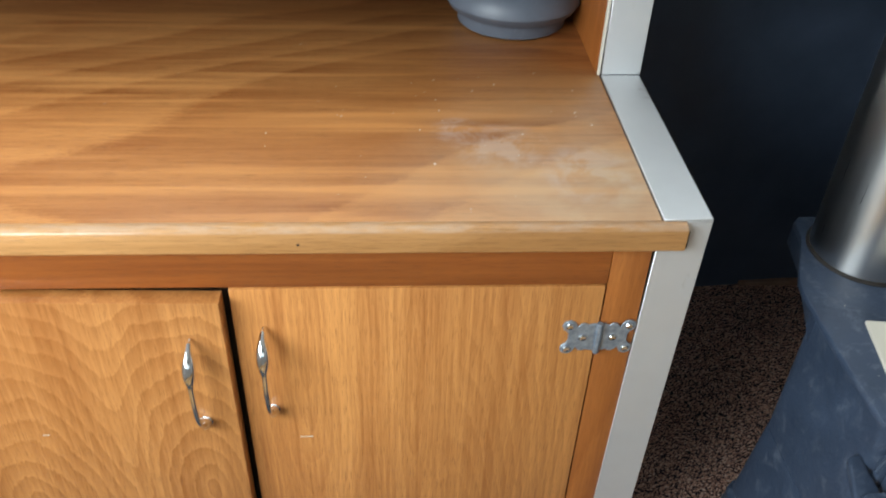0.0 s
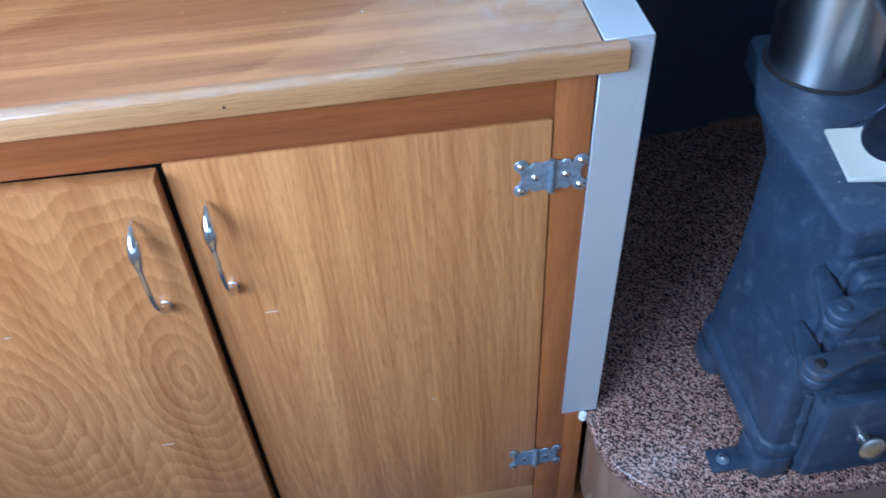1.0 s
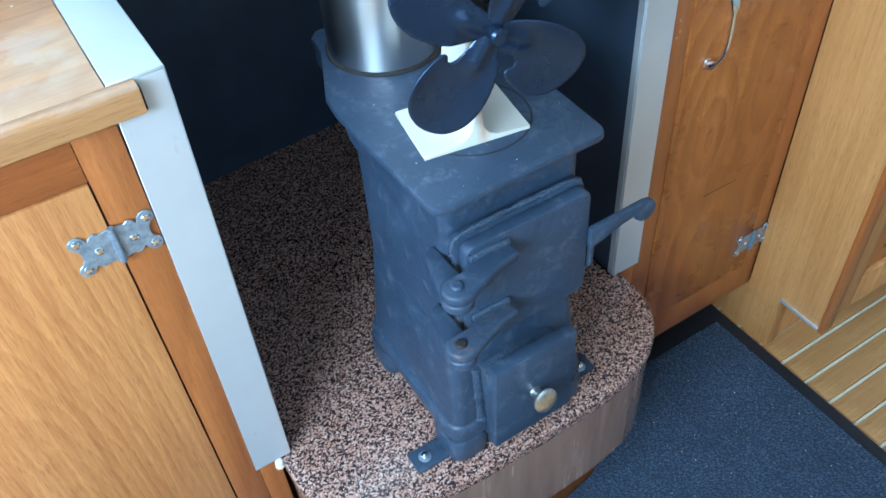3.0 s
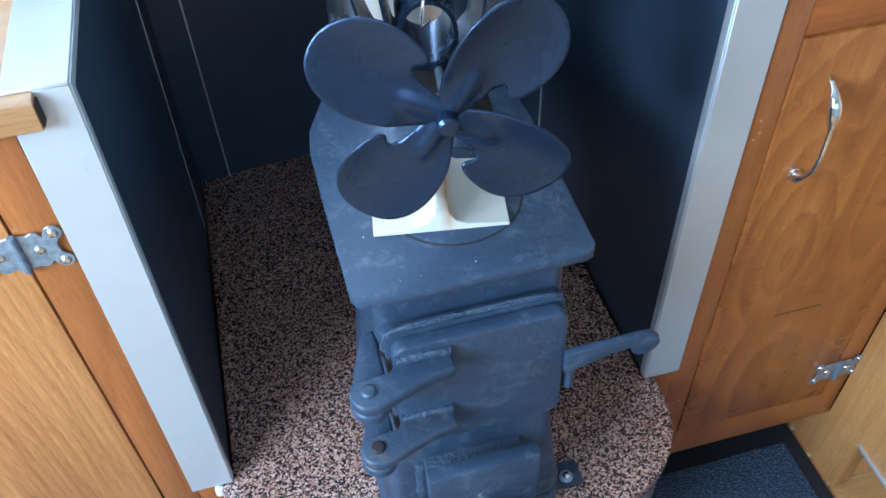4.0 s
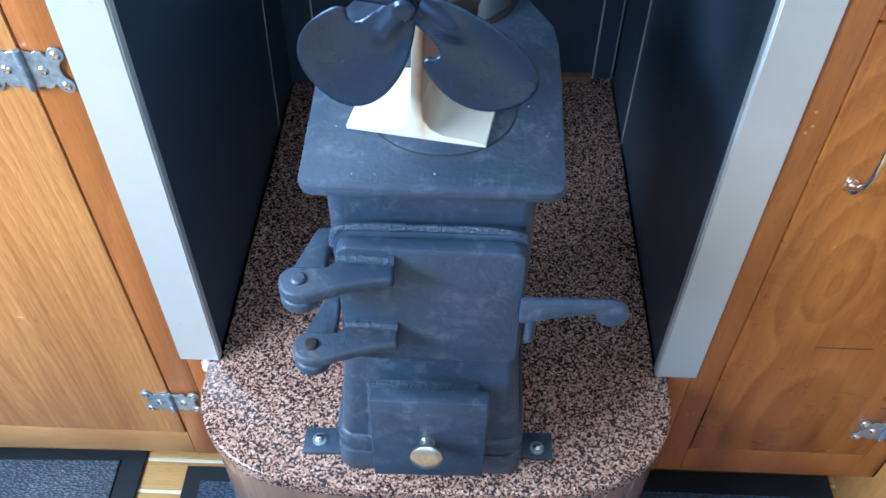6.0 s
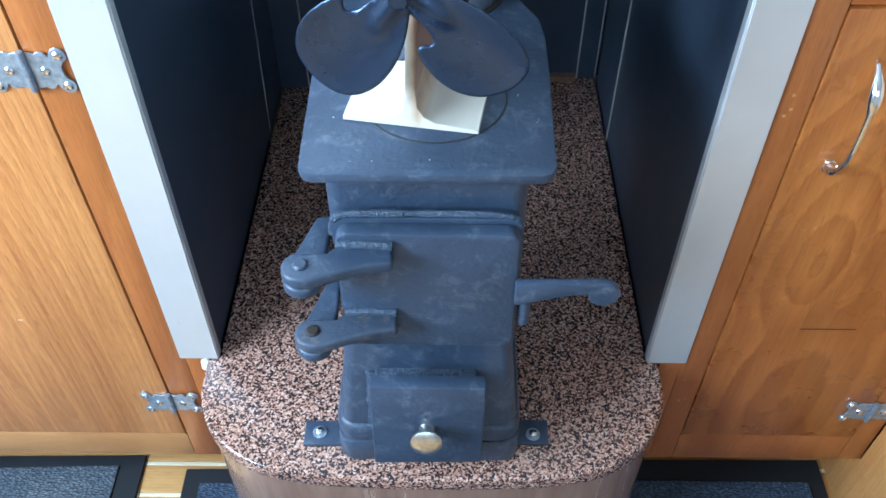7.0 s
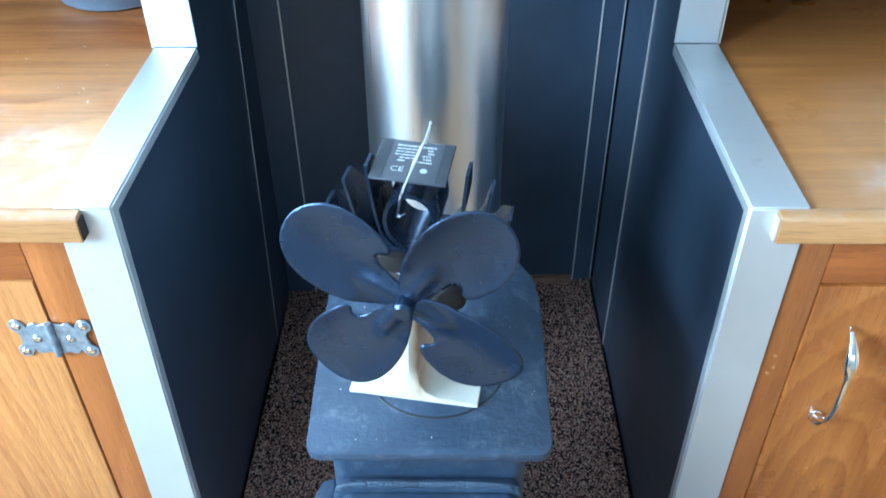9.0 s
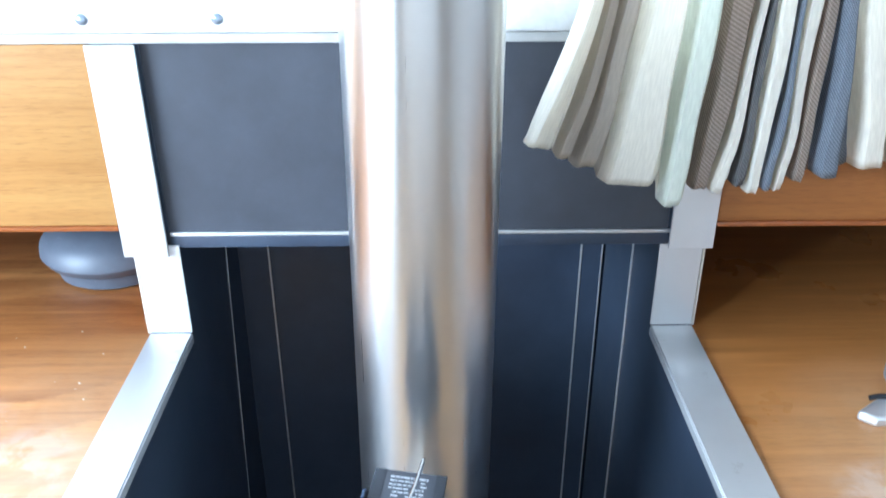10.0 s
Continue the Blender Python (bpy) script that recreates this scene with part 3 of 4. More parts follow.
def add_hinge(parent, at):
    global HINGE
    m = Matrix.Translation(at)
    if HINGE is None:
        knuckle = turned([(0.0, -0.0195), (0.003, -0.0195), (0.0034, -0.018), (0.0034, 0.018), (0.003, 0.0195), (0.0, 0.0195)], (0, -0.0032, 0), "z", 12)
        for z in (-0.0062, 0.0062):
            turned([(0.0031, z - 0.0004), (0.0038, z), (0.0031, z + 0.0004)], (0, -0.0032, 0), "z", 12, knuckle)
        left, right = hinge_leaf(-1), hinge_leaf(1)
        own = turned([(0.0042, 0.0), (0.0042, -0.0008), (0.0028, -0.002), (0.0, -0.0024)], (0, 0, 0), "y", 12)
        knuck = part("hinge", knuckle, M_ZINC, parent, "zinc butterfly hinge", m=m)
        HINGE, meshes = [knuck.data], []
        for nm, b in (("leaf", left), ("leaf", right), ("screw", own)):
            me = bpy.data.meshes.new(nm)
            bmesh.ops.recalc_face_normals(b, faces=b.faces)
            b.to_mesh(me), b.free()
            me.materials.append(M_ZINC if nm == "leaf" else M_CHROME)
            meshes.append(me)
        HINGE += meshes
    else:
        knuck = part("hinge", HINGE[0], M_ZINC, parent, "zinc butterfly hinge", m=m)
    for me in HINGE[1:3]:
        part("leaf", me, M_ZINC, knuck)
    for sx in (-1, 1):
        for x, z in ((0.0296, 0.015), (0.0296, -0.015), (0.015, 0.0)):
            part("screw", HINGE[3], M_CHROME, knuck, m=Matrix.Translation((sx * x, -0.0022, z)))


# ---- cabinets ----
cab_l = tagged(empty("cabinet", (-0.85, 0.15, FLOOR)), "orange varnished iroko cabinet with two doors beside the stove", "cabinet", "base cabinets")
part("lower_stile", box(-0.2962, -0.2705, 0.0, 0.022, -0.003, 0.2295, 0.0008), M_FRAME_V, cab_l)
part("stile", box(-0.333, -0.2965, 0.0, 0.022, -0.003, 0.752, 0.001), M_FRAME_V, cab_l)
part("top_rail", box(-1.30, -0.3335, 0.0, 0.022, 0.7082, 0.757, 0.001), M_FRAME_H, cab_l)
part("bottom_rail", box(-1.30, -0.3335, 0.0, 0.022, -0.003, 0.0525, 0.001), M_NOSE, cab_l)
part("stile", box(-1.37, -1.3005, 0.0, 0.022, -0.003, 0.752, 0.001), M_FRAME_V, cab_l)
# solid fill, its colour near-black for the shade behind the door gaps
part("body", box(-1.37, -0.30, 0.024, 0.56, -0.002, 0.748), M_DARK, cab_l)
# colour darkened for the shade under the cabinet
part("toe_kick", box(-1.37, -0.272, 0.075, 0.095, FLOOR + 0.0005, -0.0025), M_SHADE_WOOD, cab_l)
d1 = part("door", box(-0.690, -0.3345, -0.0015, 0.018, 0.0545, 0.7068, 0.0012), M_DOOR, cab_l)
add_pull(d1, (-0.662, -0.0015, 0.602))
add_hinge(cab_l, (-0.3338, -0.0015, 0.642)), add_hinge(cab_l, (-0.3338, -0.0015, 0.134))
ajar = Matrix.Translation((-1.30, 0, 0)) @ Matrix.Rotation(radians(-1.5), 4, "Z") @ Matrix.Translation((1.30, 0, 0))
d2 = part("door", box(-1.2985, -0.6965, -0.0015, 0.018, 0.055, 0.7035, 0.0012), M_DOOR_B, cab_l, "iroko door standing slightly ajar", m=ajar)
add_pull(d2, (-0.7285, -0.0015, 0.602))

cab_r = tagged(empty("cabinet", (0.43, 0.15, FLOOR)), "orange varnished narrow cabinet with one door beside the stove", "cabinet", "base cabinets")
part("lower_stile", box(0.2705, 0.2962, 0.0, 0.022, 0.004, 0.2295, 0.0008), M_FRAME_V, cab_r)
part("stile", box(0.2965, 0.3285, 0.0, 0.022, 0.004, 0.752, 0.001), M_FRAME_V, cab_r)
part("top_rail", box(0.329, 0.556, 0.0, 0.022, 0.706, 0.757, 0.001), M_FRAME_H, cab_r)
part("bottom_rail", box(0.329, 0.556, 0.0, 0.022, 0.004, 0.0635, 0.001), M_FRAME_V, cab_r)
# shaded inside of the cabinet put into a near-black solid
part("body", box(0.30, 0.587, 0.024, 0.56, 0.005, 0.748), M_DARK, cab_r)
# toe recess shade is in this board's colour
part("toe_kick", box(0.272, 0.581, 0.075, 0.095, FLOOR + 0.0005, 0.0045), M_SHADE_WOOD, cab_r)
part("stile", box(0.5565, 0.5875, 0.0, 0.022, 0.004, 0.757, 0.001), M_FRAME_V, cab_r)
d3 = part("door", box(0.3295, 0.5555, -0.0015, 0.018, 0.0655, 0.7035, 0.0016), M_DOOR_C, cab_r)
add_pull(d3, (0.366, -0.0015, 0.600))
add_hinge(cab_r, (0.556, -0.0015, 0.130)), add_hinge(cab_r, (0.556, -0.0015, 0.655))
for x, z in ((0.311, 0.62), (0.309, 0.598), (0.313, 0.605), (0.316, 0.151), (0.309, 0.147), (0.307, 0.193)):
    part("filler_plug", turned([(0.0016, 0.0), (0.0016, -0.0008), (0.0, -0.0009)], (x, 0.0, z), "y", 8), M_NOSE, cab_r)

# cabinet at right angles, its end panel notched over a toe recess
cab_e = tagged(empty("cabinet", (1.0, 0.2, FLOOR)), "teak cabinet with a framed door and toe recess", "cabinet", "base cabinets")
end_line = [(0.070, FLOOR + 0.0005), (-0.067, FLOOR + 0.0005), (-0.067, 0.023), (-0.146, 0.023), (-0.146, 0.757), (-0.0005, 0.757), (-0.0005, 0.0035), (0.070, 0.0035)]
part("end_panel", prism(end_line, 0.5885, 0.612, "x", 0.001), M_END, cab_e)
part("edge_strip", box(0.586, 0.613, -0.1545, -0.1465, 0.016, 0.757, 0.0015), M_FRAME_V, cab_e)
part("bottom_strip", box(0.5855, 0.613, -0.146, -0.0675, 0.017, 0.0226, 0.001), M_EDGE, cab_e)
part("plinth", box(0.6125, 1.25, -0.062, -0.044, FLOOR + 0.0005, 0.0165, 0.001), M_END, cab_e)
part("front_frame", box(0.6135, 0.672, -0.141, -0.121, 0.017, 0.757, 0.0015), M_END, cab_e)
part("front_rail", box(0.6725, 1.22, -0.141, -0.121, 0.017, 0.088, 0.0015), M_END, cab_e)
d4 = part("door", box(0.6725, 1.22, -0.132, -0.120, 0.0885, 0.757, 0.001), M_DOOR_C, cab_e)
# near-black solid gives the shade behind frame and door
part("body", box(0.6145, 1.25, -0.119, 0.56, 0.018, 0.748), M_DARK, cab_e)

# worktops
top_l = tagged(empty("worktop", (-0.85, 0.3, 0.752)), "worn orange iroko worktop with water stains and scratches", "worktop", "worktops")
part("slab", box(-1.40, -0.294, 0.0, 0.60, 0.7575, TOP, 0.0012), M_TOP, top_l)
nose = prism([(-0.0002, 0.7575), (-0.0125, 0.7575), (-0.0142, 0.7592), (-0.0142, 0.7803), (-0.0125, 0.7826), (-0.008, 0.7836), (-0.0002, 0.7836)], -1.40, -0.2725, "x", 0.0012)
part("nosing", nose, M_NOSE, top_l, "pale worn front nosing")
part("nosing_end", box(-0.2725, -0.271, -0.0125, -0.0005, 0.760, 0.779, 0.0005), M_DARK, top_l)
top_r = tagged(empty("worktop", (0.75, 0.3, 0.752)), "orange iroko worktop with pale wear by the edge", "worktop", "worktops")
part("slab", box(0.298, 1.25, 0.0, 0.60, 0.7575, TOP, 0.0012), M_TOP_R, top_r)
nose = prism([(-0.0002, 0.7575), (-0.0125, 0.7575), (-0.0142, 0.7592), (-0.0142, 0.7803), (-0.0125, 0.7826), (-0.008, 0.7836), (-0.0002, 0.7836)], 0.2745, 1.25, "x", 0.0012)
part("nosing", nose, M_NOSE, top_r)
part("nosing_end", box(0.2725, 0.2745, -0.012, -0.0005, 0.759, 0.781, 0.0006), M_CREAM, top_r)

# crumbs and flakes on the worktop
random.seed(5)
crumbs = bmesh.new()
for _ in range(60):
    x, y = random.gauss(-0.5, 0.13), random.gauss(0.22, 0.11)
    if y < 0.01 or y > 0.5 or x > -0.31:
        continue
    s = random.choice((0.0004, 0.0005, 0.0006, 0.001))
    own = bmesh.new()
    bmesh.ops.create_icosphere(own, subdivisions=1, radius=s)
    for v in own.verts:
        v.co = Vector((x + v.co.x * random.uniform(0.6, 1.8), y + v.co.y * random.uniform(0.6, 1.6), TOP + 0.0004 + v.co.z * 0.5))
    join(crumbs, own)
tagged(part("crumbs", crumbs, M_CREAM), "pale crumbs scattered on the worktop", "crumbs", kind="stuff")

specks = bmesh.new()
for x0, x1, y0, y1, z, k in ((-0.09, 0.09, -0.12, 0.05, 0.6425, 14), (0.25, 0.54, -0.4, -0.02, FLOOR + 0.0092, 40), (-0.25, 0.25, -0.14, 0.1, HEARTH + 0.0006, 14)):
    for _ in range(k):
        own = bmesh.new()
        bmesh.ops.create_icosphere(own, subdivisions=1, radius=random.choice((0.0004, 0.0006, 0.0009)))
        bmesh.ops.translate(own, verts=own.verts, vec=(random.uniform(x0, x1), random.uniform(y0, y1), z))
        join(specks, own)
tagged(part("dust_specks", specks, M_CREAM), "pale dust specks on stove, hearth and mat", "dust", kind="stuff")
for d, x, y, z, w in ((d1, -0.638, -0.0017, 0.497, 0.014), (d1, -0.47, -0.0017, 0.3, 0.006), (d2, -0.80, -0.0017, 0.30, 0.015), (d2, -0.9, -0.0017, 0.52, 0.007)):
    part("scratch", box(x, x + w, y, y + 0.0003, z, z + 0.0011), M_CREAM, d)
part("scratch", box(0.415, 0.478, -0.0017, -0.0013, 0.297, 0.2985), M_DARK, d3)
part("knot", turned([(0.0045, 0.0), (0.003, -0.0006), (0.0, -0.0008)], (-0.62, -0.0135, 0.7685), "y", 10), M_DARK, top_l)

# ---- stove recess ----
hearth = tagged(empty("hearth", (0, 0.2, FLOOR)), "speckled pink and black granite hearth with a rounded front", "hearth")


def hearth_line(grow):
    g = grow
    pts = [(-0.2545 + min(0, -g), 0.57), (-0.2545, 0.004), (-0.268 - g, -0.002), (-0.268 - g, -0.035)]
    for i in range(1, 12):
        a = math.pi + math.pi / 2 * i / 12
        pts.append((-0.140 + (0.128 + g) * math.cos(a), -0.035 + (0.114 + g) * math.sin(a)))
    pts += [(-0.12, -0.1535 - g), (-0.06, -0.156 - g), (0.0, -0.157 - g)]
    return pts + [(-x, y) for x, y in reversed(pts[:-1])]


part("slab", prism(hearth_line(0.0), 0.206, HEARTH, "z", 0.004, 3), M_GRANITE, hearth)
part("apron", prism(hearth_line(-0.004), 0.046, 0.2055, "z", 0.0), M_LAMINATE, hearth, "glossy brown curved apron")
APRON_IN = -0.050
# plinth colour holds the shade beneath the overhanging apron
part("plinth", prism(hearth_line(APRON_IN), FLOOR + 0.0005, 0.0455, "z", 0.0), M_SHADE_WOOD, hearth, "recessed plinth coloured dark for the shade under the apron")
part("sealant", turned([(0.0, 0.0), (0.006, 0.004), (0.005, 0.014), (0.0, 0.018)], (-0.272, -0.003, 0.212), "z", 10), M_SILICONE, hearth)

recess = tagged(empty("stove_recess", (0, 0.3, HEARTH)), "black heatproof boarding lining the stove recess", "lining")
for s, near, back, lean in ((-1, 0.250, 0.2875, -0.0065), (1, 0.255, 0.295, 0.001)):
    board = prism([(0.002, HEARTH), (0.552, HEARTH), (0.552, 0.8885), (back, 0.8885), (back, 0.779), (0.002, 0.779)], s * near, s * (near + 0.042), "x", 0.0)
    for v in board.verts:
        v.co.x += lean * max(0.0, TOP - v.co.z) / (TOP - HEARTH)
    part("side_board", board, M_BOARD, recess)
part("back_board", prism([(-0.292, 0.531), (0.292, 0.574), (0.292, 0.60), (-0.292, 0.60)], HEARTH, 0.9), M_BOARD, recess)
part("roof_board", box(-0.2545, 0.2545, 0.2955, 0.56, 0.889, 0.905), M_BOARD, recess)
part("corner_post", prism([(-0.2545, 0.530), (-0.2115, 0.5327), (-0.2115, 0.538), (-0.2545, 0.535)], HEARTH + 0.0005, 0.8885), M_BOARD, recess)
part("corner_post", prism([(0.2245, 0.5635), (0.2545, 0.5653), (0.2545, 0.571), (0.2245, 0.569)], HEARTH + 0.0005, 0.8885), M_BOARD, recess)
for x0, x1, y0, y1 in ((-0.2115, -0.2095, 0.5312, 0.5342), (0.2225, 0.2247, 0.562, 0.5655), (0.2525, 0.2542, 0.5635, 0.5652), (0.2531, 0.2552, 0.404, 0.4058)):
    part("joint_strip", box(x0, x1, y0, y1, HEARTH + 0.0005, 0.8885), M_EDGE, recess, "thin bright joint strip")
side_strip = prism([(0.417, HEARTH + 0.0005), (0.4182, HEARTH + 0.0005), (0.4792, 0.8885), (0.478, 0.8885)], -0.2502, -0.2490, "x")
for v in side_strip.verts:
    v.co.x -= 0.0065 * max(0.0, TOP - v.co.z) / (TOP - HEARTH)
part("joint_strip", side_strip, M_EDGE, recess, "thin bright joint strip")
part("skirting", box(0.10, 0.2205, 0.555, 0.5665, HEARTH, HEARTH + 0.009), M_LAMINATE, recess)
part("front_board", box(-0.262, 0.262, 0.290, 0.2915, 0.888, 1.1), M_SLATE, recess, "matt slate-grey board")
part("ledge_strip", box(-0.2555, 0.2605, 0.2865, 0.2898, 0.902, 0.9055, 0.0006), M_EDGE, recess)
part("ledge_lip", box(-0.2555, 0.2605, 0.2875, 0.2898, 0.8885, 0.9015, 0.0004), M_BOARD, recess)
for s in (-1, 1):
    part("board_edge", box(s * 0.2565 if s > 0 else -0.2605, s * 0.2565 if s < 0 else 0.2605, 0.2878, 0.2899, 0.906, 1.1), M_BOARD, recess)


def lean_out(bm, lean):
    """Lets an upright piece lean outwards towards its foot."""
    for v in bm.verts:
        v.co.x += lean * max(0.0, TOP - v.co.z) / (TOP - HEARTH)
    return bm


def angle_trim(name, s, near, back, upper, lean):
    ob = tagged(empty(name, (s * 0.276, 0.0, HEARTH)), "satin aluminium angle trim edging the recess", "trim", "recess trims", "structure")
    a, b = sorted((s * near, s * (near + 0.046)))
    part("front_flange", lean_out(box(a, b, -0.003, -0.0005, HEARTH + 0.001, TOP + 0.0004, 0.0005, 1), lean), M_TRIM, ob)
    a, b = sorted((s * near, s * (near + 0.045)))
    part("cap", box(a, b, -0.003, back, TOP + 0.0006, TOP + 0.003, 0.0005, 1), M_TRIM, ob)
    a, b = sorted((s * (near - 0.001), s * (near + 0.0014)))
    line = [(-0.0004, HEARTH + 0.001), (0.0095, HEARTH + 0.001), (0.0095, TOP - 0.009), (back, TOP - 0.009), (back, TOP + 0.0004), (-0.0004, TOP + 0.0004)]
    part("inner_flange", lean_out(prism(line, a, b, "x", 0.0004, 1), lean), M_TRIM, ob)
    a, b = sorted((s * (near - 0.001), s * (near + 0.0445)))
    part("lower_post", box(a, b, back, back + 0.0025, TOP + 0.0035, 0.892, 0.0005, 1), M_TRIM, ob)
    a, b = sorted((s * 0.2575, s * 0.3035))
    part("upper_post", box(a, b, 0.279, 0.282, upper, 1.1, 0.0005, 1), M_TRIM, ob)
    a, b = sorted((s * (near + 0.0455), s * (near + 0.0485)))
    part("raw_edge", box(a, b, back + 0.0025, back + 0.0085, TOP + 0.001, 0.8915, 0.0005), M_CREAM, ob)


for s, near, back in ((-1, 0.2485, 0.2845), (1, 0.2535, 0.292)):
    a, c = sorted((s * (near + 0.045), s * (near + 0.049)))
    part("gap_side", box(a, c, back + 0.0095, 0.60, TOP + 0.0005, 1.04), M_FRAME_V, recess, "varnished wooden side of the gap")
angle_trim("trim_left", -1, 0.2485, 0.2845, 0.882, -0.0065), angle_trim("trim_right", 1, 0.2535, 0.292, 0.887, 0.001)

# lining boards above the dark gaps behind the worktops
for nm, x0, x1, face, look_of in (("back_panel", -1.4, -0.3045, M_PANEL, "honey-coloured varnished plywood back panel above the worktop"),
                                  ("back_panel", 0.3045, 1.25, M_PANEL_R, "reddish varnished wooden back panel above the worktop")):
    ob = tagged(part(nm, box(x0, x1, 0.283, 0.298, 0.9165, 1.1, 0.001), face), look_of, "panel", "back panels", "structure")
    # shelf and gap back are coloured dark for the shade in the gap
    part("shelf", box(x0, x1, 0.2985, 0.60, 1.04, 1.05), M_SHADE_WOOD, ob)
    part("lower_bead", box(x0, x1, 0.280, 0.300, 0.911, 0.9163, 0.0015), M_FRAME_H, ob)
    part("gap_back", box(x0, x1, 0.602, 0.612, TOP, 1.04), M_SHADE_WOOD, ob)


# ---- stove ----
stove = tagged(empty("stove", (0, 0, HEARTH)), "small blue-grey painted cast-iron solid fuel stove bolted to the hearth", "stove")
body = part("body", prism(rounded(-0.078, 0.0815, -0.112, 0.068, 0.013), 0.268, 0.6315, "z", 0.0), M_IRON, stove)
skirt = bmesh.new()
prism(rounded(-0.0965, 0.0945, -0.1335, 0.080, 0.022), 0.268, 0.298, "z", 0.008, 3, skirt)
part("skirt", skirt, M_IRON, stove)
for x0, x1, y0, y1 in ((-0.0965, -0.045, -0.1335, -0.075), (0.045, 0.0945, -0.1335, -0.075), (-0.097, -0.066, 0.026, 0.080), (0.066, 0.096, 0.026, 0.080)):
    part("leg", prism(rounded(x0, x1, y0, y1, 0.016, 5), HEARTH, 0.2675, "z", 0.003, 2), M_IRON, stove)
part("front_apron", box(-0.046, 0.046, -0.1325, -0.122, 0.234, 0.2675, 0.002), M_IRON, stove)
lower = bmesh.new()
ra, rb = rounded(-0.0905, 0.0895, -0.130, 0.072, 0.014), rounded(-0.0787, 0.0787, -0.1145, 0.0687, 0.013)
la, lb = [lower.verts.new((x, y, 0.3)) for x, y in ra], [lower.verts.new((x, y, 0.428)) for x, y in rb]
for i in range(len(ra)):
    k = (i + 1) % len(ra)
    lower.faces.new((la[i], la[k], lb[k], lb[i]))
lower.faces.new(la), lower.faces.new(lb)
part("lower_casing", lower, M_IRON, stove)
part("casing_weld", tube(spline([(-0.085, 0.07, 0.303), (-0.0875, -0.06, 0.303), (-0.086, -0.115, 0.303)], 14),
                         [0.0032 + 0.0016 * noise.noise((i * 0.5, 1.7, 0)) for i in range(29)], 8), M_WELD, stove)
plate_line = [(-0.083, -0.128), (-0.0895, -0.1255), (-0.0935, -0.118), (-0.0965, 0.0), (-0.0965, 0.055), (-0.093, 0.082), (-0.060, 0.16), (-0.056, 0.192), (-0.046, 0.202)]
plate_line = plate_line + [(-x + (0.0055 if y < 0.1 else 0.0), y) for x, y in reversed(plate_line)]
part("top_plate", prism(plate_line, 0.632, 0.6415, "z", 0.002, 2), M_IRON, stove)
funnel = bmesh.new()
up = [(-0.088, 0.05), (-0.057, 0.158), (-0.053, 0.197), (0.056, 0.197), (0.060, 0.158), (0.088, 0.05)]
dn = [(-0.074, 0.05), (-0.052, 0.08), (-0.045, 0.1), (0.045, 0.1), (0.052, 0.08), (0.074, 0.05)]
va = [funnel.verts.new((x, y, 0.6318)) for x, y in up]
vm = [funnel.verts.new((x, y, 0.606)) for x, y in up]
vb = [funnel.verts.new((x, y, 0.565)) for x, y in dn]
for p, q in ((va, vm), (vm, vb)):
    for i in range(6):
        j = (i + 1) % 6
        funnel.faces.new((p[i], p[j], q[j], q[i]))
funnel.faces.new(va), funnel.faces.new(vb)
part("flue_box", soften(funnel, 0.004, 2), M_IRON, stove)
ring = turned([(0.0565, -0.0006), (0.0575, 0.0002), (0.0585, 0.0002), (0.0595, -0.0006)], (0.0065, -0.034, 0.6418), "z", 64)
part("lid_groove", ring, M_RUBBER, stove)
part("hot_plate", turned([(0.0, 0.0006), (0.0545, 0.0006), (0.056, 0.0)], (0.0065, -0.034, 0.6414), "z", 56), M_IRON, stove)
part("flue_collar", turned([(0.0655, 0.0), (0.0655, 0.0012), (0.064, 0.0028), (0.0625, 0.0034)], (0.005, 0.133, 0.6412), "z", 48), M_RUST, stove)

# fire door
part("door_frame", prism(rounded(-0.074, 0.078, 0.435, 0.592, 0.012), -0.1235, -0.1125, "y", 0.002), M_IRON, stove)
weld_line = spline([(-0.0745, -0.119, 0.57), (-0.071, -0.1205, 0.588), (-0.055, -0.1215, 0.5945), (0.0, -0.1215, 0.5955), (0.055, -0.1215, 0.5945), (0.075, -0.12, 0.588)], 10)
part("door_weld", tube(weld_line, [0.0030 + 0.0013 * noise.noise((i * 0.55, 0.3, 0)) for i in range(len(weld_line))], 8), M_WELD, stove)
door = part("fire_door", prism(rounded(-0.070, 0.0755, 0.445, 0.588, 0.011), -0.138, -0.124, "y", 0.0025), M_IRON, stove)
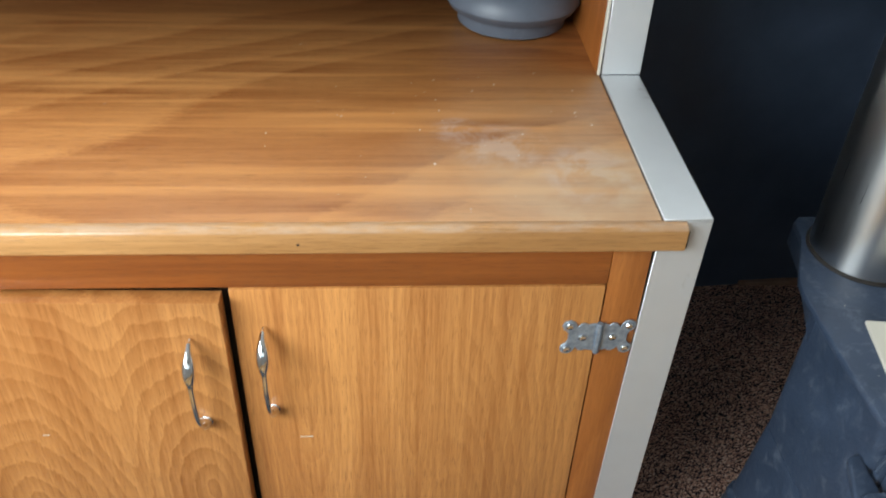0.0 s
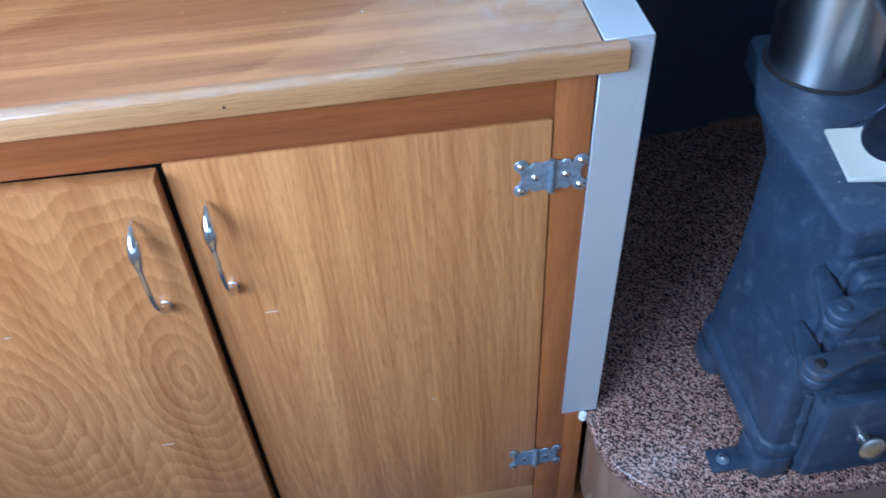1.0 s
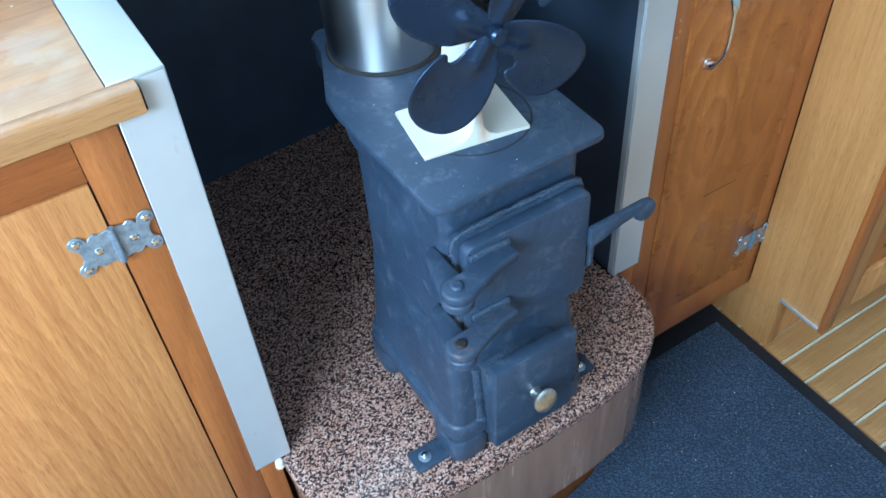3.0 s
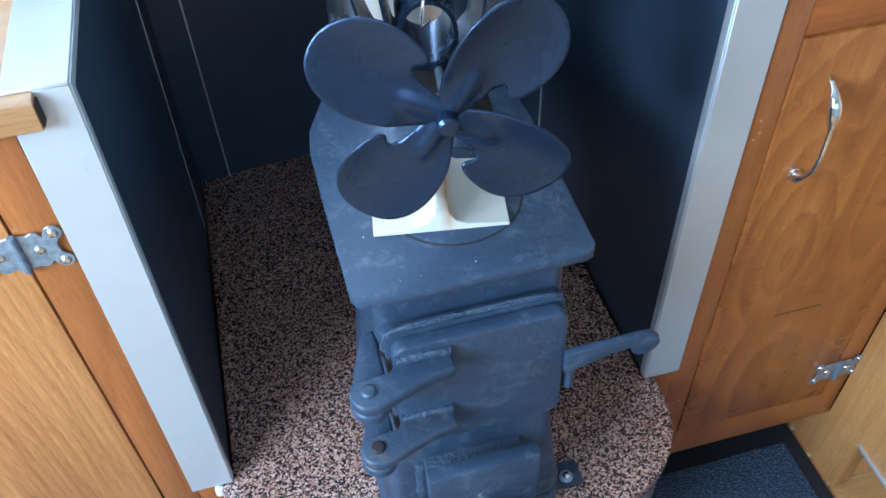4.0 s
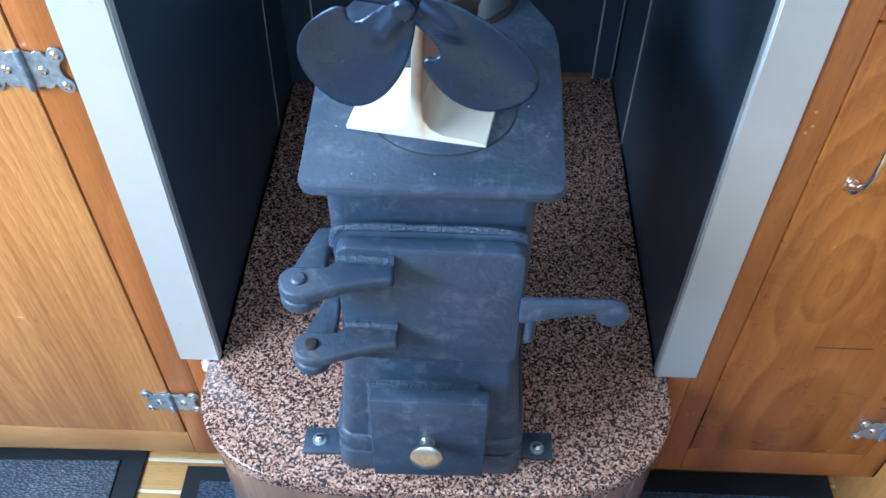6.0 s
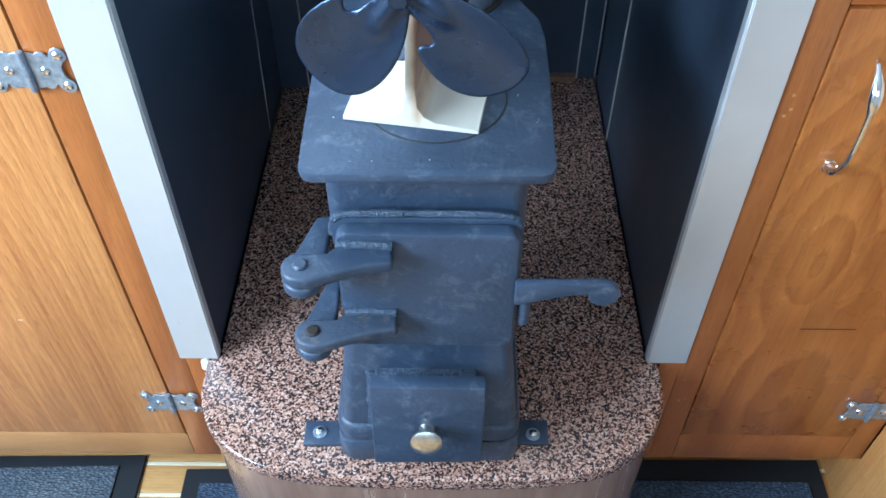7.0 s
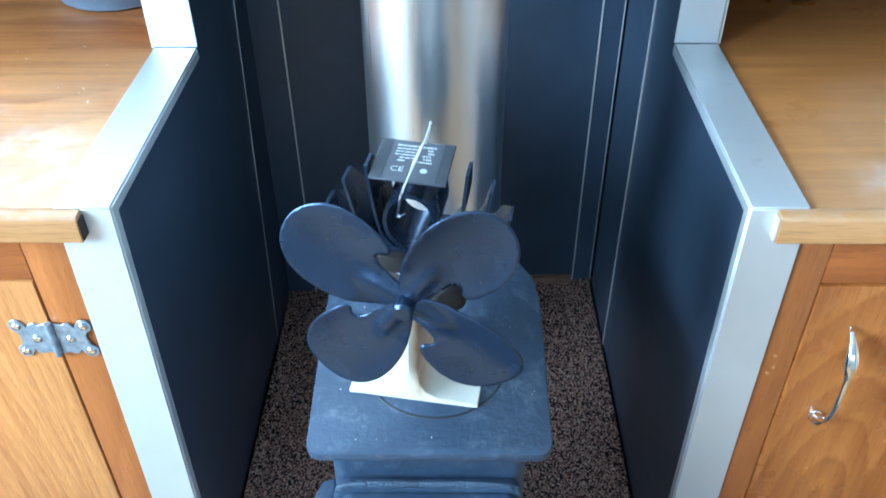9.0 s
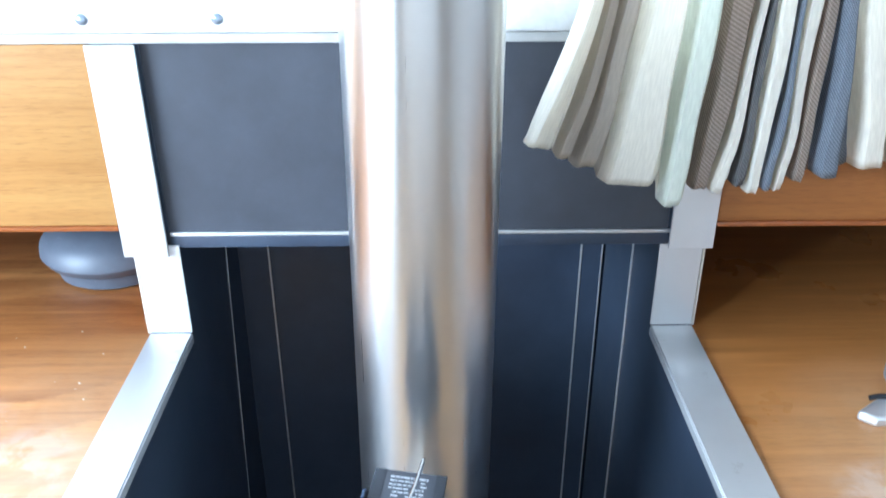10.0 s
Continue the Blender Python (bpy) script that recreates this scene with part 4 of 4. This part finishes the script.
for z in (0.577, 0.494):
    strap = [(-0.0245, -0.1375), (-0.0235, -0.157), (-0.045, -0.160), (-0.066, -0.1675), (-0.086, -0.1752)]
    strap += [(-0.094 + 0.0155 * math.cos(radians(a)), -0.16 + 0.0155 * math.sin(radians(a))) for a in range(280, 119, -20)] + [(-0.075, -0.146), (-0.068, -0.1375)]
    st = part("hinge_strap", prism(strap, z - 0.0115, z, "z", 0.003, 3), M_IRON if z > 0.5 else M_IRON_RUSTY, door)
    part("strap_weld", tube(spline([(-0.068, -0.1395, z + 0.001), (-0.05, -0.14, z + 0.0025), (-0.025, -0.14, z + 0.001)], 6), 0.0042, 8), M_WELD, door)
    lug = [(-0.0775, -0.092), (-0.0905, -0.096), (-0.1085, -0.153)] + [(-0.094 + 0.0158 * math.cos(radians(a)), -0.16 + 0.0158 * math.sin(radians(a))) for a in range(170, 361, 20)] + [(-0.0775, -0.135)]
    part("hinge_lug", prism(lug, z - 0.0235, z - 0.012, "z", 0.003, 3), M_IRON, stove)
    part("hinge_pin", turned([(0.006, 0.0), (0.006, 0.0012), (0.0045, 0.0026), (0.0, 0.003)], (-0.094, -0.16, z), "z", 16), M_RUST if z < 0.5 else M_IRON, stove)
arm = [(0.0685, 0.539), (0.1, 0.5395), (0.138, 0.5405), (0.147, 0.539), (0.153, 0.533), (0.1555, 0.525), (0.1525, 0.517), (0.145, 0.512), (0.136, 0.513), (0.130, 0.5185), (0.1285, 0.5265), (0.11, 0.5235), (0.085, 0.516), (0.0685, 0.511)]
part("latch_handle", prism([(x + 0.005, z) for x, z in arm], -0.1455, -0.1375, "y", 0.0025, 2), M_IRON, door)
part("latch_catch", tube([Vector((0.083, -0.128, 0.515)), Vector((0.084, -0.131, 0.5)), Vector((0.084, -0.131, 0.474))], 0.0055, 10), M_IRON, stove)

# weld down the side of the ash box
side_weld = spline([(-0.0525, -0.1165, 0.380), (-0.054, -0.1195, 0.350), (-0.055, -0.1240, 0.312), (-0.055, -0.1255, 0.296)], 11)
part("ash_weld", tube(side_weld, [0.0085 + 0.0022 * noise.noise((i * 0.3, 5.1, 0)) for i in range(len(side_weld))], 10), M_WELD, stove)

# ash door
part("ash_box", box(-0.0515, 0.0465, -0.142, -0.1125, 0.262, 0.384, 0.003), M_WELD, stove)
ash = part("ash_door", prism([(-0.0530, 0.407), (0.0545, 0.407), (0.0535, 0.272), (-0.0555, 0.268)], -0.158, -0.1425, "y", 0.002), M_IRON, stove)
part("knob", turned([(0.0065, 0.0), (0.0075, -0.002), (0.006, -0.005), (0.0065, -0.014), (0.012, -0.016), (0.0148, -0.018), (0.0152, -0.021), (0.013, -0.0225), (0.008, -0.0235), (0.0, -0.024)],
                    (0, 0, 0), "y", 28), M_KNOB, ash, "worn nickel knob", m=Matrix.Translation((-0.001, -0.1575, 0.338)) @ Matrix.Rotation(radians(-15), 4, "X"))
for s, x in ((-1, -0.122), (1, 0.113)):
    tab = part("foot_tab", box(x - 0.017, x + 0.017 + (0.02 if s < 0 else 0), -0.118, -0.088, HEARTH + 0.0002, HEARTH + 0.005, 0.001) if s < 0 else
               box(x - 0.037, x + 0.017, -0.114, -0.084, HEARTH + 0.0002, HEARTH + 0.005, 0.001), M_IRON, stove)
    part("washer", turned([(0.0078, 0.0), (0.0078, 0.0012), (0.005, 0.0016)], (x, -0.103, HEARTH + 0.005), "z", 20), M_ZINC, tab)
    part("bolt", turned([(0.0045, 0.001), (0.0045, 0.004), (0.003, 0.0052), (0.0, 0.0055)], (x, -0.103, HEARTH + 0.005), "z", 8), M_CHROME, tab)

flue = tagged(part("flue_pipe", turned([(0.0615, 0.0), (0.0615, 1.3065), (0.060, 1.3065), (0.060, 0.0)], (0, 0, 0), "z", 96), M_FLUE, m=Matrix.Translation((0.0045, 0.133, 0.643)) @ Matrix.Rotation(radians(0.35), 4, "Y")), "brushed stainless steel flue pipe rising from the stove", "flue pipe")

# ---- stove fan ----
FAN = Matrix.Translation((-0.0095, -0.0365, 0.642)) @ Matrix.Rotation(radians(-9.3), 4, "Z")
fan = tagged(new("stove_fan"), "black four-bladed heat-powered stove fan on a cream base", "stove fan")
fan.matrix_basis = FAN


def fan_part(name, bm, mat, parent=None, label="", m=None):
    ob = part(name, bm, mat, parent or fan, label, m=m)
    ob.matrix_parent_inverse = Matrix.Identity(4)
    return ob


foot = [(-0.0535, 0.0), (-0.0535, 0.0042), (-0.022, 0.0055), (-0.0115, 0.0095), (-0.0055, 0.018), (-0.0035, 0.032), (-0.0035, 0.118), (0.0045, 0.118), (0.0045, 0.034),
        (0.0062, 0.019), (0.0115, 0.0105), (0.02, 0.006), (0.0535, 0.0042), (0.0535, 0.0)]
base = prism(foot, -0.040, 0.038, "y", 0.0006, 1)
face = box(0.0046, 0.0052, -0.0385, 0.0365, 0.034, 0.1175, 0.0002, 1)
for bm in (base, face):
    for v in bm.verts:
        # the web narrows towards the top
        v.co.y *= 1 - 0.52 * max(0.0, v.co.z - 0.034) / 0.091
fan_part("base", base, M_BASE, label="cream base with a flared web", m=Matrix.Translation((0.004, 0.003, 0)))
fan_part("web_face", face, M_SCORCH, label="heat-browned face of the web", m=Matrix.Translation((0.004, 0.003, 0)))
fan_part("module", box(-0.022, 0.022, -0.018, 0.03, 0.1185, 0.133, 0.001), M_RUST)
# heat sink: loop in the middle and swept fins either side
sink = fan_part("heat_sink", box(-0.03, 0.03, -0.012, 0.036, 0.1335, 0.1385, 0.001), M_FAN)
loop = bmesh.new()
for y0, y1 in ((-0.014, 0.034),):
    ring_o = [(0.0205 * math.cos(radians(a)) + 0.002, 0.163 + 0.025 * math.sin(radians(a))) for a in range(-90, 271, 15)][:-1]
    ring_i = [(0.0175 * math.cos(radians(a)) + 0.002, 0.163 + 0.022 * math.sin(radians(a))) for a in range(-90, 271, 15)][:-1]
    vo = [[loop.verts.new((x, y, z)) for x, z in ring_o] for y in (y0, y1)]
    vi = [[loop.verts.new((x, y, z)) for x, z in ring_i] for y in (y0, y1)]
    k = len(ring_o)
    for i in range(k):
        j = (i + 1) % k
        loop.faces.new((vo[0][i], vo[0][j], vo[1][j], vo[1][i])), loop.faces.new((vi[0][i], vi[0][j], vi[1][j], vi[1][i]))
        loop.faces.new((vo[0][i], vo[0][j], vi[0][j], vi[0][i])), loop.faces.new((vo[1][i], vo[1][j], vi[1][j], vi[1][i]))
fan_part("loop", loop, M_FAN, sink)
for s in (-1, 1):
    for x_top, z_top, x_low, z_low in ((0.036, 0.208, 0.019, 0.139), (0.053, 0.195, 0.026, 0.137), (0.067, 0.173, 0.03, 0.135)):
        fin = bmesh.new()
        n = 7
        prev = None
        for i in range(n + 1):
            t = i / n
            x = 0.007 + s * (x_low + (x_top - x_low) * (t ** 0.36))
            z = z_low + (z_top - z_low) * t
            depth0, depth1 = -0.012, 0.036 - 0.030 * max(0, t - 0.45) / 0.55
            row = [fin.verts.new((x - 0.0011 * s, depth0, z)), fin.verts.new((x + 0.0011 * s, depth0, z)), fin.verts.new((x + 0.0011 * s, depth1, z)), fin.verts.new((x - 0.0011 * s, depth1, z))]
            if prev:
                for a in range(4):
                    fin.faces.new((prev[a], prev[(a + 1) % 4], row[(a + 1) % 4], row[a]))
            else:
                fin.faces.new(row)
            prev = row
        fin.faces.new(prev)
        fan_part("fin", fin, M_FAN, sink)
# printed plate on top, with a wire loop
PLATE = Matrix.Translation((0.001, 0.008, 0.202)) @ Matrix.Rotation(radians(4), 4, "X") @ Matrix.Rotation(radians(2), 4, "Y")
plate = fan_part("label_plate", box(-0.0275, 0.0275, -0.024, 0.024, -0.0008, 0.0008, 0.0003, 1), M_SLATE, label="dark plate with white printing", m=PLATE)
for sx in (-1, 1):
    for k in range(5):
        fan_part("rib", box(sx * 0.0195 + sx * k * 0.0017 - 0.0004, sx * 0.0195 + sx * k * 0.0017 + 0.0004, -0.0238, 0.0238, 0.0007, 0.0014), M_SLATE, plate)
random.seed(9)
for k in range(6):
    w = 0.029 if k else 0.03
    x = -0.0145
    while x < -0.0145 + w - 0.003:
        step = random.uniform(0.002, 0.006)
        if k == 0 or random.random() < 0.8:
            fan_part("print_bar", box(x, min(x + step - 0.0007, 0.0155), 0.0165 - k * 0.0036, 0.0165 - k * 0.0036 + (0.0013 if k else 0.0018), 0.0007, 0.00105), M_INK, plate)
        x += step


def lettering(text, size, at, parent):
    cu = bpy.data.curves.new("lettering", "FONT")
    cu.body, cu.size, cu.extrude = text, size, 0.0001
    ob = new("lettering", cu)
    dg = bpy.context.evaluated_depsgraph_get()
    me = bpy.data.meshes.new_from_object(ob.evaluated_get(dg))
    bpy.data.objects.remove(ob)
    me.materials.clear()
    me.materials.append(M_INK)
    return fan_part("lettering", me, M_INK, parent, m=Matrix.Translation(at))


lettering("CE", 0.008, (-0.0145, -0.0135, 0.001), plate)
fan_part("print_mark", turned([(0.0028, 0.0), (0.0028, 0.0004), (0.0, 0.0004)], (0.0095, -0.0105, 0.0007), "z", 6), M_INK, plate)
wire = spline([(0.003, -0.030, 0.184), (-0.002, -0.031, 0.181), (-0.0025, -0.031, 0.185), (0.0, -0.026, 0.199), (0.004, -0.012, 0.209), (0.009, 0.006, 0.219), (0.0125, 0.018, 0.230), (0.0115, 0.018, 0.223), (0.009, 0.014, 0.214)], 5)
fan_part("wire_handle", tube(wire, 0.0011, 8), M_CHROME, label="bent bright steel wire")
# motor and blades
AX = (0.0085, 0.005, 0.1335)
fan_part("motor", turned([(0.0, 0.03), (0.0105, 0.03), (0.0115, 0.028), (0.0115, 0.004), (0.0125, 0.003), (0.0125, -0.001), (0.009, -0.004), (0.0, -0.004)], (AX[0] + 0.024, -0.022, AX[2] - 0.030), "y", 24), M_RUST, label="dark scorched motor")
fan_part("spindle", turned([(0.003, 0.05), (0.003, 0.0), (0.0, 0.0)], (AX[0], -0.057, AX[2]), "y", 12), M_ZINC)
hub = fan_part("hub", turned([(0.0, -0.083), (0.0055, -0.0828), (0.0075, -0.081), (0.008, -0.071), (0.0112, -0.070), (0.0118, -0.066), (0.0112, -0.060), (0.0, -0.060)], (AX[0], 0.005, AX[2]), "y", 24), M_FAN)
edge = [(0.003, 0.0092), (0.015, 0.0175), (0.031, 0.026), (0.0495, 0.031), (0.068, 0.0318), (0.085, 0.0272), (0.0965, 0.0173), (0.1008, 0.0033), (0.0986, -0.0116), (0.090, -0.0247),
        (0.076, -0.0328), (0.061, -0.0348), (0.048, -0.0330), (0.0385, -0.0298), (0.0345, -0.0262), (0.0352, -0.0225), (0.0388, -0.0195), (0.0392, -0.0158), (0.0345, -0.0122), (0.027, -0.0105), (0.017, -0.0098), (0.006, -0.0092)]
line = spline([(x, y, 0) for x, y in edge], 4)
blade = bmesh.new()


def blade_z(x, y):
    twist = 0.1 * y * min(1.0, x / 0.03)
    cup = 0.0375 * max(0.0, x - 0.03) - 5.6 * (y * y) * min(1.0, x / 0.03) - 0.9 * max(0.0, x - 0.05) ** 2
    rib = 0.0045 * math.exp(-((y - 0.12 * x) / 0.0065) ** 2) / (1 + math.exp((x - 0.036) / 0.0035))
    return twist - cup + rib


def nearest_on_line(x, y):
    best = None
    for p, q in zip(line, line[1:] + line[:1]):
        dx, dy = q.x - p.x, q.y - p.y
        k = min(1.0, max(0.0, ((x - p.x) * dx + (y - p.y) * dy) / max(dx * dx + dy * dy, 1e-12)))
        px, py = p.x + k * dx, p.y + k * dy
        d = (px - x) ** 2 + (py - y) ** 2
        if best is None or d < best[0]:
            best = (d, px, py)
    return best[1], best[2]


def inside_line(x, y):
    odd = False
    for p, q in zip(line, line[1:] + line[:1]):
        if (p.y > y) != (q.y > y) and x < p.x + (y - p.y) / (q.y - p.y) * (q.x - p.x):
            odd = not odd
    return odd


CELL = 0.0022
NX, NY = 50, 36
cells = [(i, j) for i in range(NX) for j in range(-NY // 2, NY // 2) if inside_line((i + 0.5) * CELL, (j + 0.5) * CELL)]
count = {}
for i, j in cells:
    for c in ((i, j), (i + 1, j), (i + 1, j + 1), (i, j + 1)):
        count[c] = count.get(c, 0) + 1
node = {}
for (i, j), k in count.items():
    x, y = i * CELL, j * CELL
    if k < 4:
        x, y = nearest_on_line(x, y)
    node[(i, j)] = blade.verts.new((x, y, blade_z(x, y)))
for i, j in cells:
    blade.faces.new((node[(i, j)], node[(i + 1, j)], node[(i + 1, j + 1)], node[(i, j + 1)]))
bmesh.ops.recalc_face_normals(blade, faces=blade.faces)
blade_mesh = None
for ang in (139.6, 49.6, 229.6, 319.6):
    # the blade lies in its own plane, facing forward
    m = Matrix.Translation((AX[0], -0.0635, AX[2])) @ Matrix.Rotation(radians(90), 4, "X") @ Matrix.Rotation(radians(ang), 4, "Z")
    if blade_mesh is None:
        ob = fan_part("blade", blade, M_FAN, hub, m=m)
        blade_mesh = ob.data
    else:
        ob = fan_part("blade", blade_mesh, M_FAN, hub, m=m)
    mod = ob.modifiers.new("thickness", "SOLIDIFY")
    mod.thickness, mod.offset = 0.0013, 0.0

# ---- things on and above the worktops ----
dish = tagged(part("dish", turned([(0.0, 0.0), (0.066, 0.0), (0.070, 0.003), (0.0715, 0.016), (0.073, 0.019), (0.082, 0.024), (0.0875, 0.033), (0.086, 0.044), (0.076, 0.058), (0.055, 0.069), (0.03, 0.074), (0.0, 0.076)],
                                  (-0.38, 0.45, TOP + 0.0006), "z", 48), M_DISH), "blue-grey glazed covered dish at the back of the worktop", "dish")
bottle = tagged(empty("trinket", (0.435, 0.13, TOP)), "clear and chrome trinket lying on the worktop", "trinket")
part("body", prism([(0.406, 0.128), (0.43, 0.145), (0.47, 0.173), (0.51, 0.183), (0.51, 0.138), (0.46, 0.118), (0.42, 0.116)], TOP + 0.0004, TOP + 0.012, "z", 0.004, 3), M_EDGE, bottle)
part("band", tube(spline([(0.425, 0.145, TOP + 0.013), (0.44, 0.143, TOP + 0.016), (0.47, 0.131, TOP + 0.015)], 6), 0.0025, 8), M_RUBBER, bottle)
part("cap", turned([(0.018, 0.0), (0.02, 0.004), (0.02, 0.03), (0.016, 0.034), (0.0, 0.035)], (0.472, 0.171, TOP + 0.0125), "z", 24), M_ZINC, bottle)

# gathered curtain: each fold has a colour, hem edges and height, and gathered edges higher up
CREAM, GREY, MINT, BROWN, DARK, BLUE = range(6)
FOLDS = [(CREAM, 0.096, 0.122, 1.024, 0.142, 0.157), (GREY, 0.124, 0.139, 1.014, 0.159, 0.171), (GREY, 0.140, 0.162, 1.004, 0.171, 0.188), (CREAM, 0.164, 0.219, 0.990, 0.192, 0.227),
         (MINT, 0.221, 0.241, 0.967, 0.229, 0.255), (BROWN, 0.252, 0.268, 0.979, 0.257, 0.287), (CREAM, 0.270, 0.283, 0.976, 0.288, 0.293), (DARK, 0.288, 0.298, 0.984, 0.294, 0.299),
         (CREAM, 0.301, 0.312, 0.976, 0.301, 0.319), (BLUE, 0.316, 0.325, 0.980, 0.320, 0.323), (CREAM, 0.327, 0.335, 0.979, 0.324, 0.339), (BROWN, 0.341, 0.352, 0.987, 0.340, 0.352),
         (BLUE, 0.361, 0.382, 0.994, 0.353, 0.364), (CREAM, 0.400, 0.428, 1.000, 0.369, 0.392)]
for i, colour in enumerate((GREY, CREAM, BROWN, MINT, CREAM, BLUE, CREAM)):
    FOLDS.append((colour, 0.432 + 0.031 * i, 0.456 + 0.031 * i, 1.0 + 0.004 * (i % 3), 0.394 + 0.026 * i, 0.416 + 0.026 * i))
cur = bmesh.new()
uvl, stripe = cur.loops.layers.uv.new("UVMap"), cur.loops.layers.uv.new("stripe")
ROWS_C, PER = 28, 9
grid, arc, shade = [], [0.0], []
random.seed(3)
for k, (colour, xa, xb, hem_z, ta, tb) in enumerate(FOLDS):
    depth, lean = random.uniform(-0.006, 0.006), random.uniform(-0.3, 0.3)
    wide = min(1.0, (xb - xa) / 0.03)
    for i in range(PER + 1):
        u = i / PER
        col = []
        for j in range(ROWS_C + 1):
            t = j / ROWS_C
            z0 = hem_z + 0.0012 * math.sin(k * 2.3 + u * 5) + 0.004 * lean * (u - 0.5)
            z = z0 + (1.62 - z0) * t * t * 0.62 + (1.62 - z0) * t * 0.38
            g = min(1.0, max(0.0, (z - hem_z) / (1.154 - hem_z)))
            g = g ** 0.88
            sway = 0.0016 * math.sin(z * 46 + k * 1.7) * (1 - 0.5 * g)
            x = (xa + (xb - xa) * u) * (1 - g) + (ta + (tb - ta) * u) * g + sway
            bulge = min(1.0, 1.9 * math.sin(math.pi * min(1.0, max(0.0, u + lean * u * (1 - u)))) ** 0.8) * (0.62 + 0.38 * min(1.0, t * 6))
            y = 0.231 + depth - (0.024 + 0.010 * wide) * bulge + 0.004 * g
            if j == 1:
                y -= 0.0016
            col.append(cur.verts.new((x, y, z)))
        if grid:
            arc.append(arc[-1] + (col[0].co - grid[-1][0].co).length)
        grid.append(col)
        shade.append(colour)
for i in range(len(grid) - 1):
    for j in range(ROWS_C):
        f = cur.faces.new((grid[i][j], grid[i + 1][j], grid[i + 1][j + 1], grid[i][j + 1]))
        for lp, (a, b) in zip(f.loops, ((i, j), (i + 1, j), (i + 1, j + 1), (i, j + 1))):
            lp[uvl].uv = (arc[a], grid[a][b].co.z)
            lp[stripe].uv = ((shade[i] + 0.5) / 6, 0.5)
curtain = tagged(part("curtain", cur, M_CLOTH), "gathered striped cream, brown and blue-grey curtain", "curtain")
mod = curtain.modifiers.new("thickness", "SOLIDIFY")
mod.thickness = 0.003
tagged(part("curtain_rail", tube([Vector((-1.2, 0.243, 1.63)), Vector((1.15, 0.243, 1.63))], 0.008, 12), M_CHROME), "chrome curtain rail above the window", "curtain rail")


# ---- mats ----
def mat_thing(outline, inner, base, label, cloth):
    ob = tagged(empty("door_mat", base), label, "mat", "floor mats")
    part("backing", prism(outline, FLOOR + 0.0005, FLOOR + 0.0055, "z", 0.0012, 1), M_RUBBER, ob, "black rubber edging")
    part("carpet", prism(inner, FLOOR + 0.0056, FLOOR + 0.0085, "z", 0.001, 1), cloth, ob)


front = [(x, y) for x, y in hearth_line(APRON_IN + 0.001) if y < -0.004]
outer = [(-0.376, 0.032), (-0.274, 0.034), (-0.274, -0.004)] + front + [(0.274, -0.004), (0.274, 0.055), (0.580, 0.058), (0.586, -0.60), (-0.370, -0.60)]
front_i = [(x, y) for x, y in hearth_line(APRON_IN + 0.0015) if y < -0.004]
inner = [(-0.350, 0.008), (-0.2745, 0.008), (-0.2745, -0.004)] + front_i + [(0.2745, -0.004), (0.2745, 0.020), (0.556, 0.020), (0.562, -0.575), (-0.345, -0.575)]
mat_thing(outer, inner, (0.10, -0.4, FLOOR), "dark blue-grey loop mat with black rubber edging before the hearth", M_CARPET)
mat_thing([(-1.30, -0.60), (-0.434, -0.60), (-0.442, 0.054), (-1.30, 0.040)], [(-1.27, -0.57), (-0.468, -0.57), (-0.478, 0.035), (-1.27, 0.008)], (-0.86, -0.3, FLOOR),
          "grey loop mat with black rubber edging before the cabinet", M_CARPET_B)
